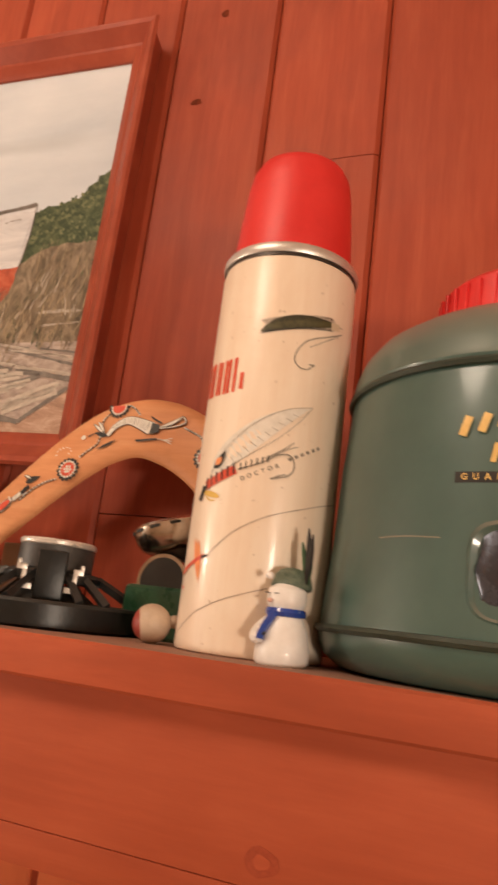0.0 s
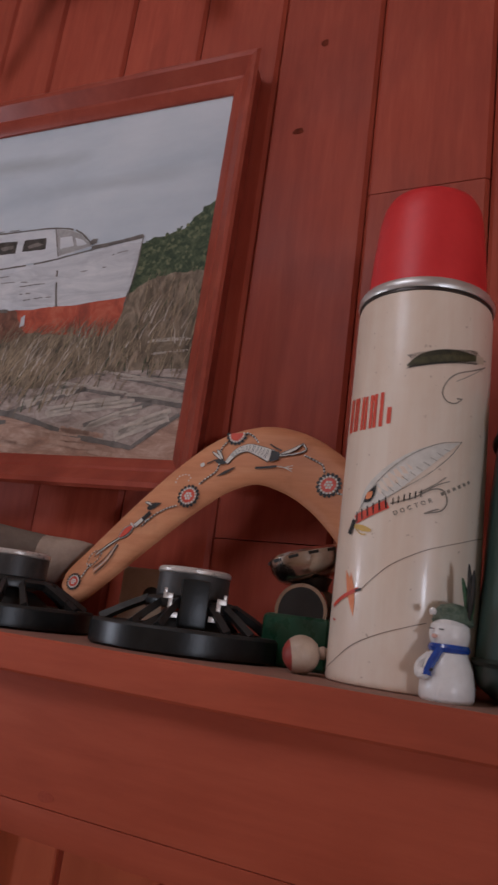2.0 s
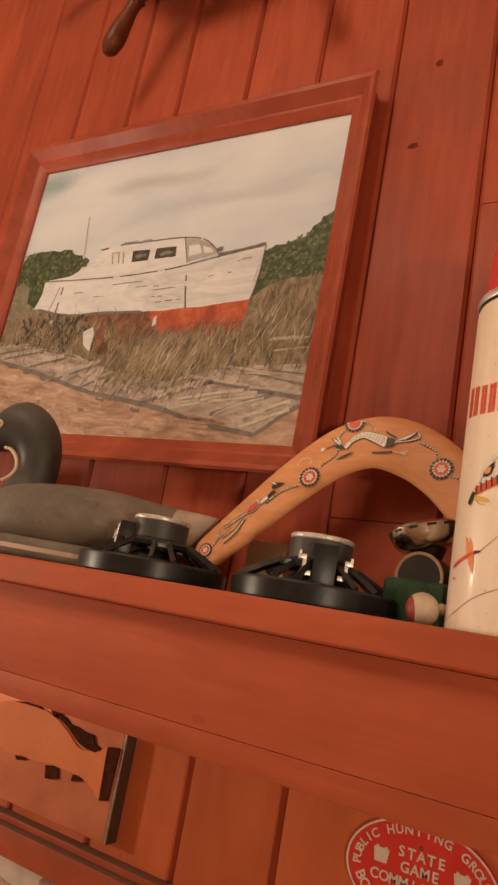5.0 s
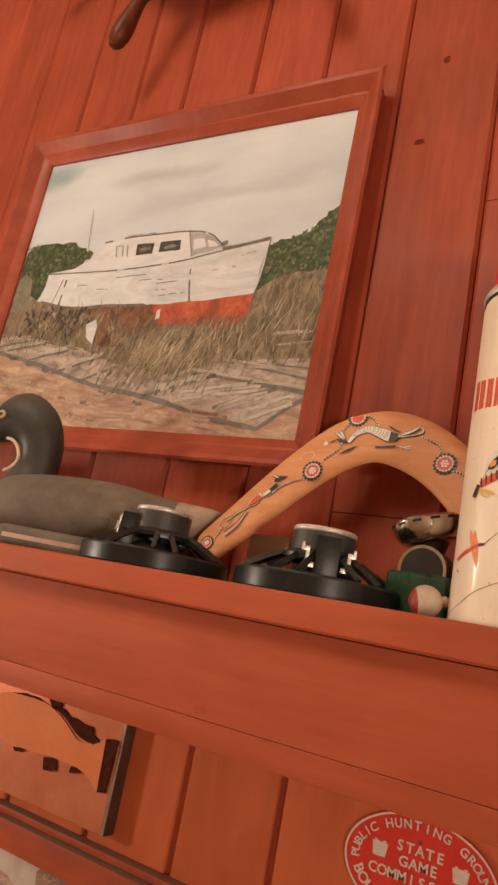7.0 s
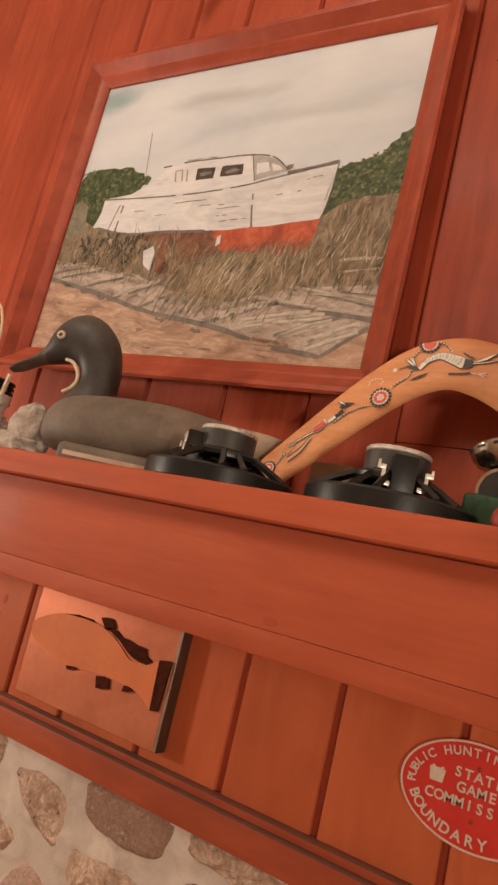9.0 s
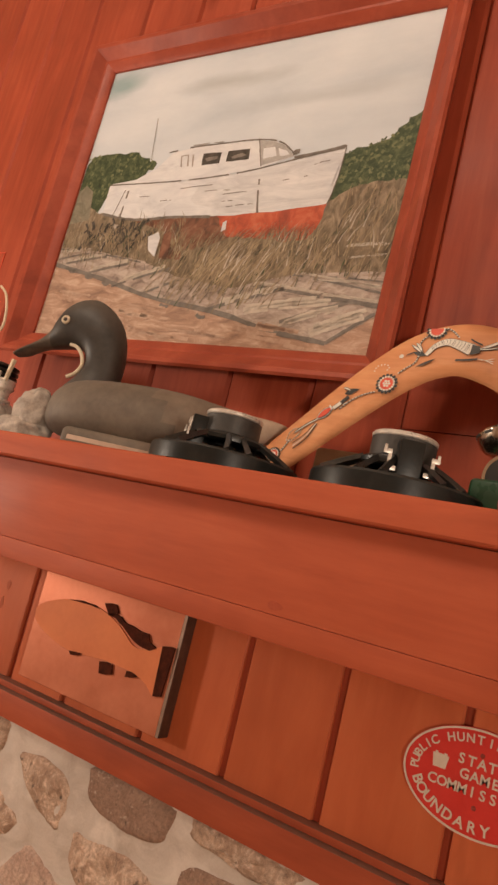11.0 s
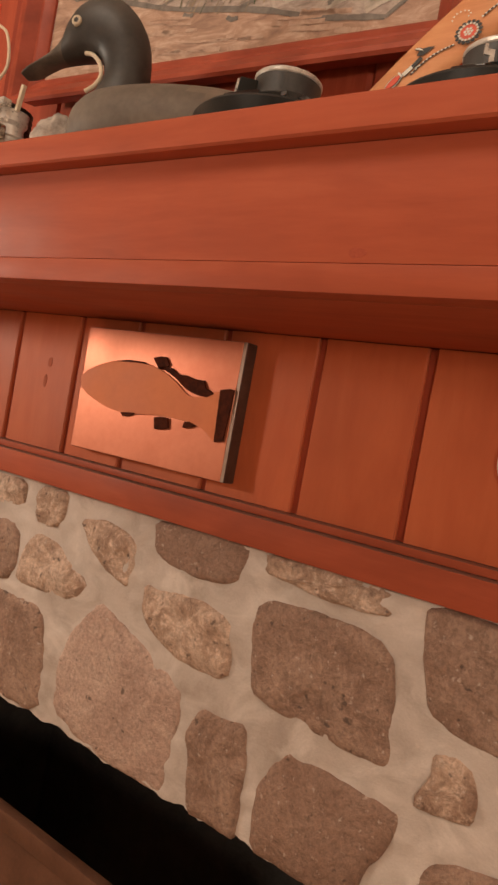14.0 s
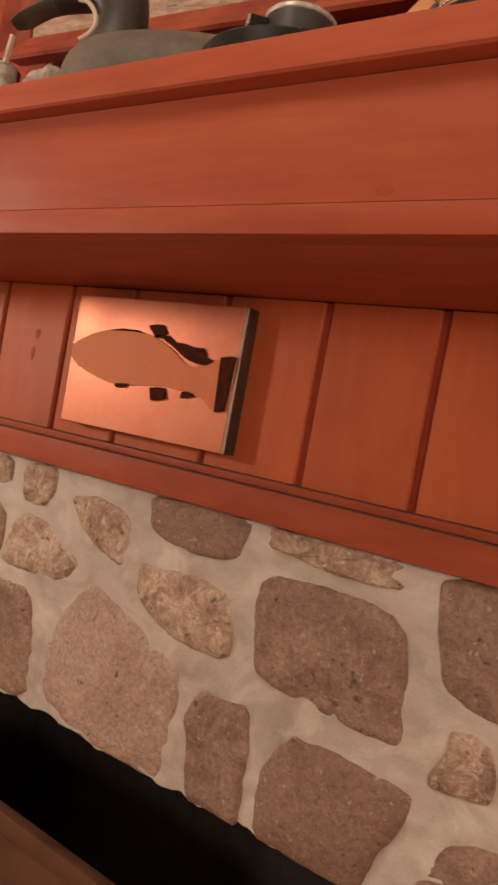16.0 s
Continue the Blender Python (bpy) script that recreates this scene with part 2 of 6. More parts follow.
lump_grey = surface("dusty_grey_casting", (0.30, 0.25, 0.21), (0.66, 0.58, 0.50), 110.0, 0.7, 0.1, 0.8, 0.002)


def mortar_material():
    """Trowelled lime mortar: smeared pale ridges, darker grey-brown in the hollows, sand grain."""
    m, t, b = nodes_of("lime_mortar")
    v = coords(t, vary=False)
    broad = noise_node(t, v, 9.0, 5.0, 0.55, 0.6)
    smear = noise_node(t, coords(t, (1.0, 1.0, 1.3), vary=False), 17.0, 5.0, 0.55, 0.7)
    sand = noise_node(t, v, 420.0, 2.0, 0.7)
    base = ramp(t, broad, ((0.30, (0.37, 0.300, 0.250)), (0.48, (0.50, 0.425, 0.370)), (0.70, (0.60, 0.520, 0.460))))
    base = mixed(t, ramp(t, smear, ((0.52, (0, 0, 0)), (0.72, (0.75,) * 3))), base, (0.72, 0.635, 0.565))
    base = mixed(t, ramp(t, smear, ((0.28, (0.6,) * 3), (0.42, (0, 0, 0)))), base, (0.30, 0.225, 0.175))
    base = mixed(t, 0.12, base, ramp(t, sand, ((0.3, (0.34, 0.28, 0.23)), (0.7, (0.66, 0.58, 0.50)))))
    link(t, base, b.inputs["Base Color"])
    b.inputs["Roughness"].default_value = 0.9
    bumped(t, b, mixed(t, 0.12, smear, sand), 0.6, 0.004)
    return m


def stone_material(name, a, c, spot, vein=0.45):
    """Fieldstone: broad stains, mottled grain in clumps, pale crystals and dark pits."""
    m, t, b = nodes_of(name)
    v = coords(t)
    broad = noise_node(t, v, 11.0, 7.0, 0.7, 1.0)
    clump = noise_node(t, v, 62.0, 6.0, 0.75, 0.8)
    grit = noise_node(t, v, 240.0, 4.0, 0.75)
    base = ramp(t, broad, ((0.30, a), (0.50, c), (0.70, spot)))
    base = mixed(t, ramp(t, clump, ((0.50, (0, 0, 0)), (0.66, (vein,) * 3))), base, tuple(min(1.0, 1.25 * x) for x in spot))
    base = mixed(t, ramp(t, clump, ((0.30, (vein,) * 3), (0.44, (0, 0, 0)))), base, tuple(0.55 * x for x in a))
    base = mixed(t, 0.40, base, ramp(t, grit, ((0.36, (0.35, 0.32, 0.30)), (0.50, (0.95, 0.93, 0.91)), (0.66, (1.40, 1.34, 1.28)))), "MULTIPLY")
    fleck = noise_node(t, v, 150.0, 3.0, 0.6)
    base = mixed(t, ramp(t, fleck, ((0.63, (0, 0, 0)), (0.72, (0.55,) * 3))), base, (0.66, 0.55, 0.46))
    pit = noise_node(t, v, 105.0, 2.0, 0.5)
    base = mixed(t, ramp(t, pit, ((0.27, (0.7,) * 3), (0.34, (0, 0, 0)))), base, (0.06, 0.038, 0.028))
    link(t, base, b.inputs["Base Color"])
    b.inputs["Roughness"].default_value = 0.75
    bumped(t, b, mixed(t, 0.4, clump, grit), 0.9, 0.005)
    return m


mortar = mortar_material()
stone_brown = stone_material("brown_fieldstone", (0.20, 0.115, 0.078), (0.31, 0.195, 0.138), (0.42, 0.285, 0.21))
stone_pink = stone_material("pink_fieldstone", (0.36, 0.235, 0.180), (0.47, 0.325, 0.257), (0.57, 0.43, 0.35), 0.22)
stone_tan = stone_material("tan_fieldstone", (0.26, 0.150, 0.10), (0.46, 0.315, 0.225), (0.68, 0.53, 0.42), 0.75)
stone_smooth = stone_material("smooth_brown_fieldstone", (0.23, 0.135, 0.093), (0.30, 0.185, 0.131), (0.37, 0.245, 0.18), 0.15)


# ---- mesh helpers ----
def finish(bm, smooth=0.6):
    bmesh.ops.recalc_face_normals(bm, faces=bm.faces)
    for f in bm.faces:
        f.smooth = True
    for e in bm.edges:
        if len(e.link_faces) == 2 and e.calc_face_angle(0) > smooth:
            e.smooth = False
    return bm


def mesh_of(name, bm, mats, smooth=0.6):
    finish(bm, smooth)
    me = bpy.data.meshes.new(name)
    bm.to_mesh(me)
    bm.free()
    for m in (mats if isinstance(mats, (list, tuple)) else [mats]):
        me.materials.append(m)
    return me


def part(name, bm, material, parent, label="", smooth=0.6):
    ob = new(name, mesh_of(name, bm, material, smooth))
    ob.parent = parent
    if label:
        ob["label"] = label
    return ob


def thing(name, place, label, category, group="", kind="", turn=(0, 0, 0)):
    ob = new(name)
    ob.empty_display_size = 0.02
    ob.matrix_basis = pose(*place, *turn)
    return tagged(ob, label, category, group, kind)


def single(name, bm, mats, label, category, place=(0, 0, 0), turn=(0, 0, 0), kind="", smooth=0.6):
    ob = new(name, mesh_of(name, bm, mats, smooth))
    ob.matrix_basis = pose(*place, *turn)
    return tagged(ob, label, category, "", kind)


def add_box(bm, x0, x1, y0, y1, z0, z1, bevel=0.0, segments=2, mat=0):
    made = bmesh.ops.create_cube(bm, size=1.0, matrix=Matrix.LocRotScale(((x0 + x1) / 2, (y0 + y1) / 2, (z0 + z1) / 2), None, (abs(x1 - x0), abs(y1 - y0), abs(z1 - z0))))
    verts = made["verts"]
    for f in {f for v in verts for f in v.link_faces}:
        f.material_index = mat
    if bevel:
        bmesh.ops.bevel(bm, geom=list({e for v in verts for e in v.link_edges}), offset=bevel, segments=segments, profile=0.6, affect="EDGES")
    return bm


def box(*a, **k):
    return add_box(bmesh.new(), *a, **k)


def add_lathe(bm, profile, segments=40, m=None, mat=0, closed=False):
    """Turns (radius, height) pairs round z."""
    m = m or Matrix()
    rings = []
    for r, z in profile:
        if r < 1e-6:
            rings.append([bm.verts.new(m @ Vector((0, 0, z)))])
        else:
            rings.append([bm.verts.new(m @ Vector((r * math.cos(a), r * math.sin(a), z))) for a in (2 * math.pi * i / segments for i in range(segments))])
    pairs = list(zip(rings, rings[1:])) + ([(rings[-1], rings[0])] if closed else [])
    for a, b in pairs:
        for i in range(segments):
            j = (i + 1) % segments
            if len(a) == 1 and len(b) == 1:
                continue
            vs = [a[0], b[i], b[j]] if len(a) == 1 else [a[i], a[j], b[0]] if len(b) == 1 else [a[i], a[j], b[j], b[i]]
            bm.faces.new(vs).material_index = mat
    return bm


def lathe(profile, segments=40, m=None, **k):
    return add_lathe(bmesh.new(), profile, segments, m, **k)


def add_tube(bm, points, radius, sides=8, mat=0):
    """A round rod along points; radius may be a list."""
    pts = [Vector(p) for p in points]
    rings = []
    for i, p in enumerate(pts):
        d = (pts[min(i + 1, len(pts) - 1)] - pts[max(i - 1, 0)]).normalized()
        side = d.cross(Vector((0.13, -0.97, 0.21))).normalized()
        up = side.cross(d)
        r = radius[i] if isinstance(radius, (list, tuple)) else radius
        rings.append([bm.verts.new(p + r * (math.cos(a) * side + math.sin(a) * up)) for a in (2 * math.pi * k / sides for k in range(sides))])
    for a, b in zip(rings, rings[1:]):
        for i in range(sides):
            bm.faces.new([a[i], a[(i + 1) % sides], b[(i + 1) % sides], b[i]]).material_index = mat
    bm.faces.new(rings[0]).material_index = mat
    bm.faces.new(rings[-1]).material_index = mat
    return bm


def tube(*a, **k):
    return add_tube(bmesh.new(), *a, **k)


def add_plate(bm, outline, front, back, mat=0):
    """A flat piece: an outline in x and z, between two depths in y."""
    a = [bm.verts.new((x, front, z)) for x, z in outline]
    b = [bm.verts.new((x, back, z)) for x, z in outline]
    n = len(outline)
    for vs in [a, b[::-1]] + [[a[i], b[i], b[(i + 1) % n], a[(i + 1) % n]] for i in range(n)]:
        bm.faces.new(vs).material_index = mat
    return bm


def plate(*a, **k):
    return add_plate(bmesh.new(), *a, **k)


def bent(points, steps=8):
    """A smooth line through points (Catmull-Rom)."""
    p = [Vector(q) for q in points]
    p = [2 * p[0] - p[1]] + p + [2 * p[-1] - p[-2]]
    out = []
    for i in range(1, len(p) - 2):
        for k in range(steps):
            t = k / steps
            out.append(0.5 * (2 * p[i] + (p[i + 1] - p[i - 1]) * t + (2 * p[i - 1] - 5 * p[i] + 4 * p[i + 1] - p[i + 2]) * t**2 + (3 * p[i] - p[i - 1] - 3 * p[i + 1] + p[i + 2]) * t**3))
    return out + [p[-2]]


def add_ribbon(bm, line, width, to_place, mat=0):
    """A painted stroke along 2D points; width may be a function of 0..1; to_place lays (a, b) onto the surface."""
    pts = [Vector(p[:2]) for p in line]
    n = len(pts)
    rows = []
    for i, p in enumerate(pts):
        d = (pts[min(i + 1, n - 1)] - pts[max(i - 1, 0)]).normalized()
        w = (width(i / (n - 1)) if callable(width) else width) / 2
        q = Vector((-d.y, d.x)) * w
        rows.append((bm.verts.new(to_place(*(p + q))), bm.verts.new(to_place(*(p - q)))))
    for (a, b), (c, d) in zip(rows, rows[1:]):
        bm.faces.new([a, b, d, c]).material_index = mat
    return bm


def glyph(text, size):
    """Outline mesh of text in the built-in font, centred, in x and y."""
    c = bpy.data.curves.new("writing", "FONT")
    c.body, c.size, c.align_x, c.align_y = text, size, "CENTER", "CENTER"
    c.resolution_u, c.offset = 3, size * 0.022
    ob = bpy.data.objects.new("writing", c)
    me = bpy.data.meshes.new_from_object(ob)
    bpy.data.objects.remove(ob)
    return me


def add_glyph(bm, text, size, m):
    me = glyph(text, size)
    vs = [bm.verts.new(m @ v.co) for v in me.vertices]
    for p in me.polygons:
        try:
            bm.faces.new([vs[i] for i in p.vertices])
        except ValueError:
            pass
    bpy.data.meshes.remove(me)


# ---- the room ----
WALL = 0.562          # face of the boarded wall
SHELF = 1.400         # top of the mantel shelf
SEAMS = [-1.60, -1.49, -1.375, -1.26, -1.15, -1.04, -0.930, -0.806, -0.690, -0.592, -0.470, -0.359, -0.252, -0.137, -0.023, 0.090, 0.20, 0.31, 0.42, 0.53, 0.64, 0.75]

backing = single("wall_north", box(-1.6, 0.8, WALL + 0.012, WALL + 0.13, 1.085, 2.72), groove_shade_wood, "red stained boarded chimney wall", "wall", kind="structure")
# plain unseen surfaces close the room; their pale plaster adds bounced light
for side, x0, x1 in (("wall_north_left", -2.6, -1.6), ("wall_north_right", 0.8, 1.8)):
    single(side, box(x0, x1, WALL, WALL + 0.13, 0, 2.72), bounce_plaster, "plain wall beside the chimney breast", "wall", kind="structure")
# out of view; its pale tone is chosen to throw light upward
single("floor", box(-2.6, 1.8, -2.6, 1.3, -0.1, 0.0), bounce_floor_mat, "unseen wooden floor of the room, pale to bounce light", "floor", kind="structure")
single("ceiling", box(-2.6, 1.8, -2.6, 1.3, 2.72, 2.82), bounce_plaster, "plain ceiling of the room", "ceiling", kind="structure")
single("wall_south", box(-2.7, 1.9, -2.7, -2.6, 0, 2.72), bounce_plaster, "plain wall behind the viewer", "wall", kind="structure")
single("wall_west", box(-2.7, -2.6, -2.6, 1.3, 0, 2.72), bounce_plaster, "plain side wall of the room", "wall", kind="structure")
single("wall_east", box(1.8, 1.9, -2.6, 1.3, 0, 2.72), bounce_plaster, "plain side wall of the room", "wall", kind="structure")


single("groove_backing", box(-1.6, 0.75, WALL + 0.0045, WALL + 0.0115, 1.1265, 1.2905), plank_wood, "red stained boards seen in the grooves", "backing", kind="structure")


def plank(x0, x1, z0, z1, gap, bevel):
    bm = bmesh.new()
    b = bevel
    a0, a1 = x0 + gap / 2, x1 - gap / 2
    d = 0.0043 if z1 < 1.3 else 0.012
    prof = [(a0, WALL + d), (a0, WALL + b), (a0 + b, WALL), (a1 - b, WALL), (a1, WALL + b), (a1, WALL + d)]
    lo = [bm.verts.new((x, y, z0)) for x, y in prof]
    hi = [bm.verts.new((x, y, z1)) for x, y in prof]
    for i in range(6):
        j = (i + 1) % 6
        bm.faces.new([lo[i], lo[j], hi[j], hi[i]])
    bm.faces.new(lo)
    bm.faces.new(hi)
    return part("plank", bm, lifted_panel_wood if z1 < 1.3 else plank_wood, backing, smooth=0.2)


for x0, x1 in zip(SEAMS, SEAMS[1:]):
    cuts = [1.386, 2.718]
    if x0 == -0.252:
        cuts = [1.386, 1.496, 2.718]
    if x0 == -0.137:
        cuts = [1.386, 1.834, 2.718]
    for z0, z1 in zip(cuts, cuts[1:]):
        plank(x0, x1, z0, z1 - (0.001 if z1 < 2.7 else 0), 0.0012, 0.0038)
    plank(x0, x1, 1.1265, 1.2905, 0.0075, 0.0015)


def knot(x, z, w, h, y, parent):
    pts = [(x + w * math.cos(a) * (1 + 0.22 * math.sin(3 * a + x * 40)), z + h * math.sin(a) * (1 + 0.18 * math.cos(2 * a))) for a in (2 * math.pi * i / 14 for i in range(14))]
    part("knot", plate(pts, y - 0.0004, y + 0.001), knot_wood, parent)


for kx, kz, kw, kh in ((-0.217, 1.923, 0.006, 0.004), (-0.199, 2.029, 0.004, 0.005), (-0.090, 2.06, 0.004, 0.005), (-0.84, 1.93, 0.004, 0.006)):
    knot(kx, kz, kw, kh, WALL, backing)

soft_knot = surface("faded_knot", (0.36, 0.082, 0.032), (0.44, 0.105, 0.042), 160.0, 0.8)
for kx, kz, kw, kh in ((-0.738, 1.232, 0.004, 0.006), (-0.742, 1.208, 0.003, 0.008)):
    ring = [(kx + kw * math.cos(a), kz + kh * math.sin(a)) for a in (2 * math.pi * i / 12 for i in range(12))]
    part("knot", plate(ring, WALL - 0.0004, WALL + 0.001), soft_knot, backing)

# rail under the boards, above the stone
single("trim", add_box(box(-1.6, 0.8, 0.540, WALL + 0.012, 1.089, 1.118, 0.003), -1.6, 0.8, 0.549, WALL + 0.012, 1.1185, 1.126, 0.002), rail_wood, "red stained rail between boards and stonework", "trim", kind="structure")

# ---- the mantel ----
mantel = thing("mantel_shelf", (0, 0, SHELF), "red stained pine box mantel shelf with dusty top", "mantel", kind="structure")


def m_part(name, bm, mat=None, label=""):
    ob = part(name, bm, mat or rail_wood, mantel, label)
    ob.matrix_parent_inverse = mantel.matrix_basis.inverted()
    return ob


m_part("shelf_board", box(-1.55, 0.75, 0.346, WALL - 0.001, SHELF - 0.023, SHELF, 0.0042, segments=3), None, "shelf board with a dusty top and rounded front edge")
m_part("fascia", box(-1.53, 0.73, 0.3600, 0.381, 1.3051, SHELF - 0.0235, 0.0008))
m_part("bottom_lip", box(-1.53, 0.73, 0.3595, 0.381, 1.287, 1.3050, 0.0012), lip_wood)
m_part("soffit", box(-1.53, 0.73, 0.3815, WALL - 0.001, 1.291, 1.303, 0.001))
fascia_knot = wood("fascia_knot", (0.31, 0.058, 0.027), (0.37, 0.075, 0.034), (0.42, 0.092, 0.041), (60, 60, 60))
for kx, kz, kw, kh in ((-0.226, 1.3112, 0.006, 0.0030), (0.003, 1.3165, 0.0085, 0.0062)):
    for size, deep, mat in ((1.0, 0.0, fascia_knot), (0.5, 0.0003, knot_wood)):
        ring = [(kx + kw * size * math.cos(a), kz + kh * size * math.sin(a) * (1 + 0.15 * math.cos(3 * a))) for a in (2 * math.pi * i / 14 for i in range(14))]
        if mat is fascia_knot or kx > 0:
            m_part("knot", plate(ring, 0.3598 - deep, 0.3606 - deep), fascia_knot if kx < 0 or size == 1.0 else lip_wood)

# ---- the stone chimney breast ----
FIRE_TOP = 0.823
STONE = 0.556
stonework = single("wall_stone", box(-1.6, 0.8, STONE, STONE + 0.16, FIRE_TOP, 1.0885), mortar, "fieldstone chimney breast with pale mortar joints", "wall", kind="structure")
for name, x0, x1 in (("wall_stone_left", -1.6, -0.98), ("wall_stone_right", 0.18, 0.8)):
    single(name, box(x0, x1, STONE, STONE + 0.16, 0.0, FIRE_TOP), mortar, "fieldstone pier beside the fireplace opening", "wall", kind="structure")


def mortar_skin():
    """Uneven trowelled mortar face over the lintel."""
    bm = bmesh.new()
    nx, nz = 380, 60
    rows = []
    for i in range(nx + 1):
        x = -1.3 + 1.9 * i / nx
        col = []
        for k in range(nz + 1):
            z = FIRE_TOP + 0.002 + (1.0865 - FIRE_TOP - 0.002) * k / nz
            d = 0.0042 * noise.noise(Vector((x * 15, z * 15, 3))) + 0.0030 * abs(noise.noise(Vector((x * 32 + z * 14, z * 30, 8)))) + 0.0018 * noise.noise(Vector((x * 70, z * 70, 5)))
            if k == 0:
                z += 0.008 * noise.noise(Vector((x * 24, 0, 9))) + 0.003 * noise.noise(Vector((x * 90, 0, 4))) - 0.003
            col.append(bm.verts.new((x, STONE - 0.0045 + d, z)))
        rows.append(col)
    for a, b in zip(rows, rows[1:]):
        for k in range(nz):
            bm.faces.new([a[k], b[k], b[k + 1], a[k + 1]])
    return bm


part("mortar_face", mortar_skin(), mortar, stonework, smooth=3.0)


def rock(corners, mat, proud=0.006, rough=1.0, seed=0):
    """One fieldstone: a flattish, uneven face with worn corners, set in the mortar."""
    pts = [Vector(p) for p in corners]
    c = sum(pts, Vector((0, 0))) / len(pts)
    n = len(pts)
    worn = []
    for i in range(n):
        a, b = pts[i], pts[(i + 1) % n]
        worn += [a.lerp(b, 0.14), a.lerp(b, 0.86)]
    edge = []
    for a, b in zip(worn, worn[1:] + worn[:1]):
        k = max(1, int((b - a).length / 0.0045))
        for m in range(k):
            p = a.lerp(b, m / k)
            p += (p - c).normalized() * (0.0020 * noise.noise(Vector((p.x * 50, p.y * 50, seed))) + 0.0010 * noise.noise(Vector((p.x * 150, p.y * 150, seed))) + 0.0042)
            edge.append(p)
    bm = bmesh.new()
    rings = []
    steps = ((1.0, 0.006), (0.990, 0.0010), (0.970, -0.0008), (0.93, -0.0022), (0.84, -0.0036), (0.70, -0.0044), (0.54, -0.0050), (0.38, -0.0053), (0.20, -0.0055))
    for s, d in steps:
        ring = []
        for p in edge:
            q = c.lerp(p, s)
            h = d * proud / 0.006
            if s < 0.99:
                h += rough * min(1.0, 0.2 + (1 - s) * 4) * (0.0038 * noise.noise(Vector((q.x * 32, q.y * 32, seed))) + 0.0022 * noise.noise(Vector((q.x * 95, q.y * 95, seed + 3))) + 0.0009 * noise.noise(Vector((q.x * 300, q.y * 300, seed + 5))))
            ring.append(bm.verts.new((q.x, STONE - 0.004 + h, q.y)))
        rings.append(ring)
    mid = bm.verts.new((c.x, STONE - 0.004 - 0.0056 * proud / 0.006, c.y))
    m = len(edge)
    for a, b in zip(rings, rings[1:]):
        for i in range(m):
            bm.faces.new([a[i], a[(i + 1) % m], b[(i + 1) % m], b[i]])
    for i in range(m):
        bm.faces.new([rings[-1][i], rings[-1][(i + 1) % m], mid])
    return part("stone", bm, mat, stonework, smooth=1.2)


rock([(-0.372, 1.036), (-0.358, 1.043), (-0.317, 1.046), (-0.269, 1.045), (-0.247, 1.04), (-0.236, 1.03), (-0.229, 1.004), (-0.221, 0.953), (-0.226, 0.947), (-0.25, 0.946), (-0.282, 0.95), (-0.317, 0.952), (-0.34, 0.954), (-0.359, 0.958), (-0.368, 0.999)], stone_brown, 0.007, 1.1, 1)
rock([(-0.51, 1.016), (-0.48, 1.018), (-0.437, 1.019), (-0.402, 1.015), (-0.391, 0.965), (-0.404, 0.957), (-0.424, 0.957), (-0.461, 0.962), (-0.497, 0.977), (-0.51, 0.991)], stone_tan, 0.007, 1.3, 2)
rock([(-0.571, 0.978), (-0.547, 0.968), (-0.504, 0.952), (-0.463, 0.936), (-0.444, 0.923), (-0.442, 0.888), (-0.445, 0.8225), (-0.458, 0.8225), (-0.551, 0.8225), (-0.616, 0.842), (-0.623, 0.89), (-0.609, 0.932)], stone_pink, 0.006, 0.8, 3)
rock([(-0.41, 0.921), (-0.396, 0.918), (-0.364, 0.92), (-0.356, 0.894), (-0.354, 0.8225), (-0.378, 0.8225), (-0.409, 0.8225), (-0.417, 0.87), (-0.424, 0.889), (-0.418, 0.91)], stone_brown, 0.006, 1.3, 4)
rock([(-0.31, 0.92), (-0.293, 0.919), (-0.26, 0.916), (-0.22, 0.916), (-0.206, 0.913), (-0.207, 0.899), (-0.217, 0.876), (-0.229, 0.857), (-0.235, 0.8225), (-0.288, 0.8225), (-0.333, 0.8225), (-0.336, 0.872), (-0.329, 0.895)], stone_smooth, 0.007, 0.6, 5)
rock([(-0.211, 1.08), (-0.194, 1.084), (-0.143, 1.081), (-0.121, 0.995), (-0.144, 0.993), (-0.17, 0.994), (-0.194, 1.007), (-0.204, 1.035), (-0.21, 1.06)], stone_brown, 0.007, 1.2, 6)
rock([(-0.185, 0.971), (-0.175, 0.976), (-0.159, 0.972), (-0.153, 0.962), (-0.151, 0.935), (-0.168, 0.932), (-0.192, 0.93), (-0.193, 0.939), (-0.182, 0.954)], stone_tan, 0.006, 1.5, 7)
rock([(-0.512, 1.084), (-0.451, 1.0865), (-0.394, 1.085), (-0.394, 1.07), (-0.4, 1.052), (-0.422, 1.046), (-0.478, 1.044), (-0.506, 1.055)], stone_smooth, 0.006, 0.9, 8)
rock([(-0.368, 1.0865), (-0.31, 1.0865), (-0.246, 1.0865), (-0.243, 1.066), (-0.27, 1.063), (-0.325, 1.066), (-0.368, 1.069)], stone_tan, 0.006, 1.9, 9)
rock([(-0.622, 1.060), (-0.585, 1.066), (-0.537, 1.056), (-0.532, 1.030), (-0.540, 1.008), (-0.562, 1.014), (-0.600, 1.034)], stone_tan, 0.006, 1.4, 10)
rock([(-0.692, 1.026), (-0.655, 1.020), (-0.600, 0.994), (-0.615, 0.970), (-0.721, 0.963), (-0.713, 1.004)], stone_tan, 0.006, 1.4, 11)
rock([(-0.800, 0.935), (-0.735, 0.943), (-0.664, 0.943), (-0.651, 0.894), (-0.645, 0.828), (-0.780, 0.820)], stone_brown, 0.006, 0.8, 12)
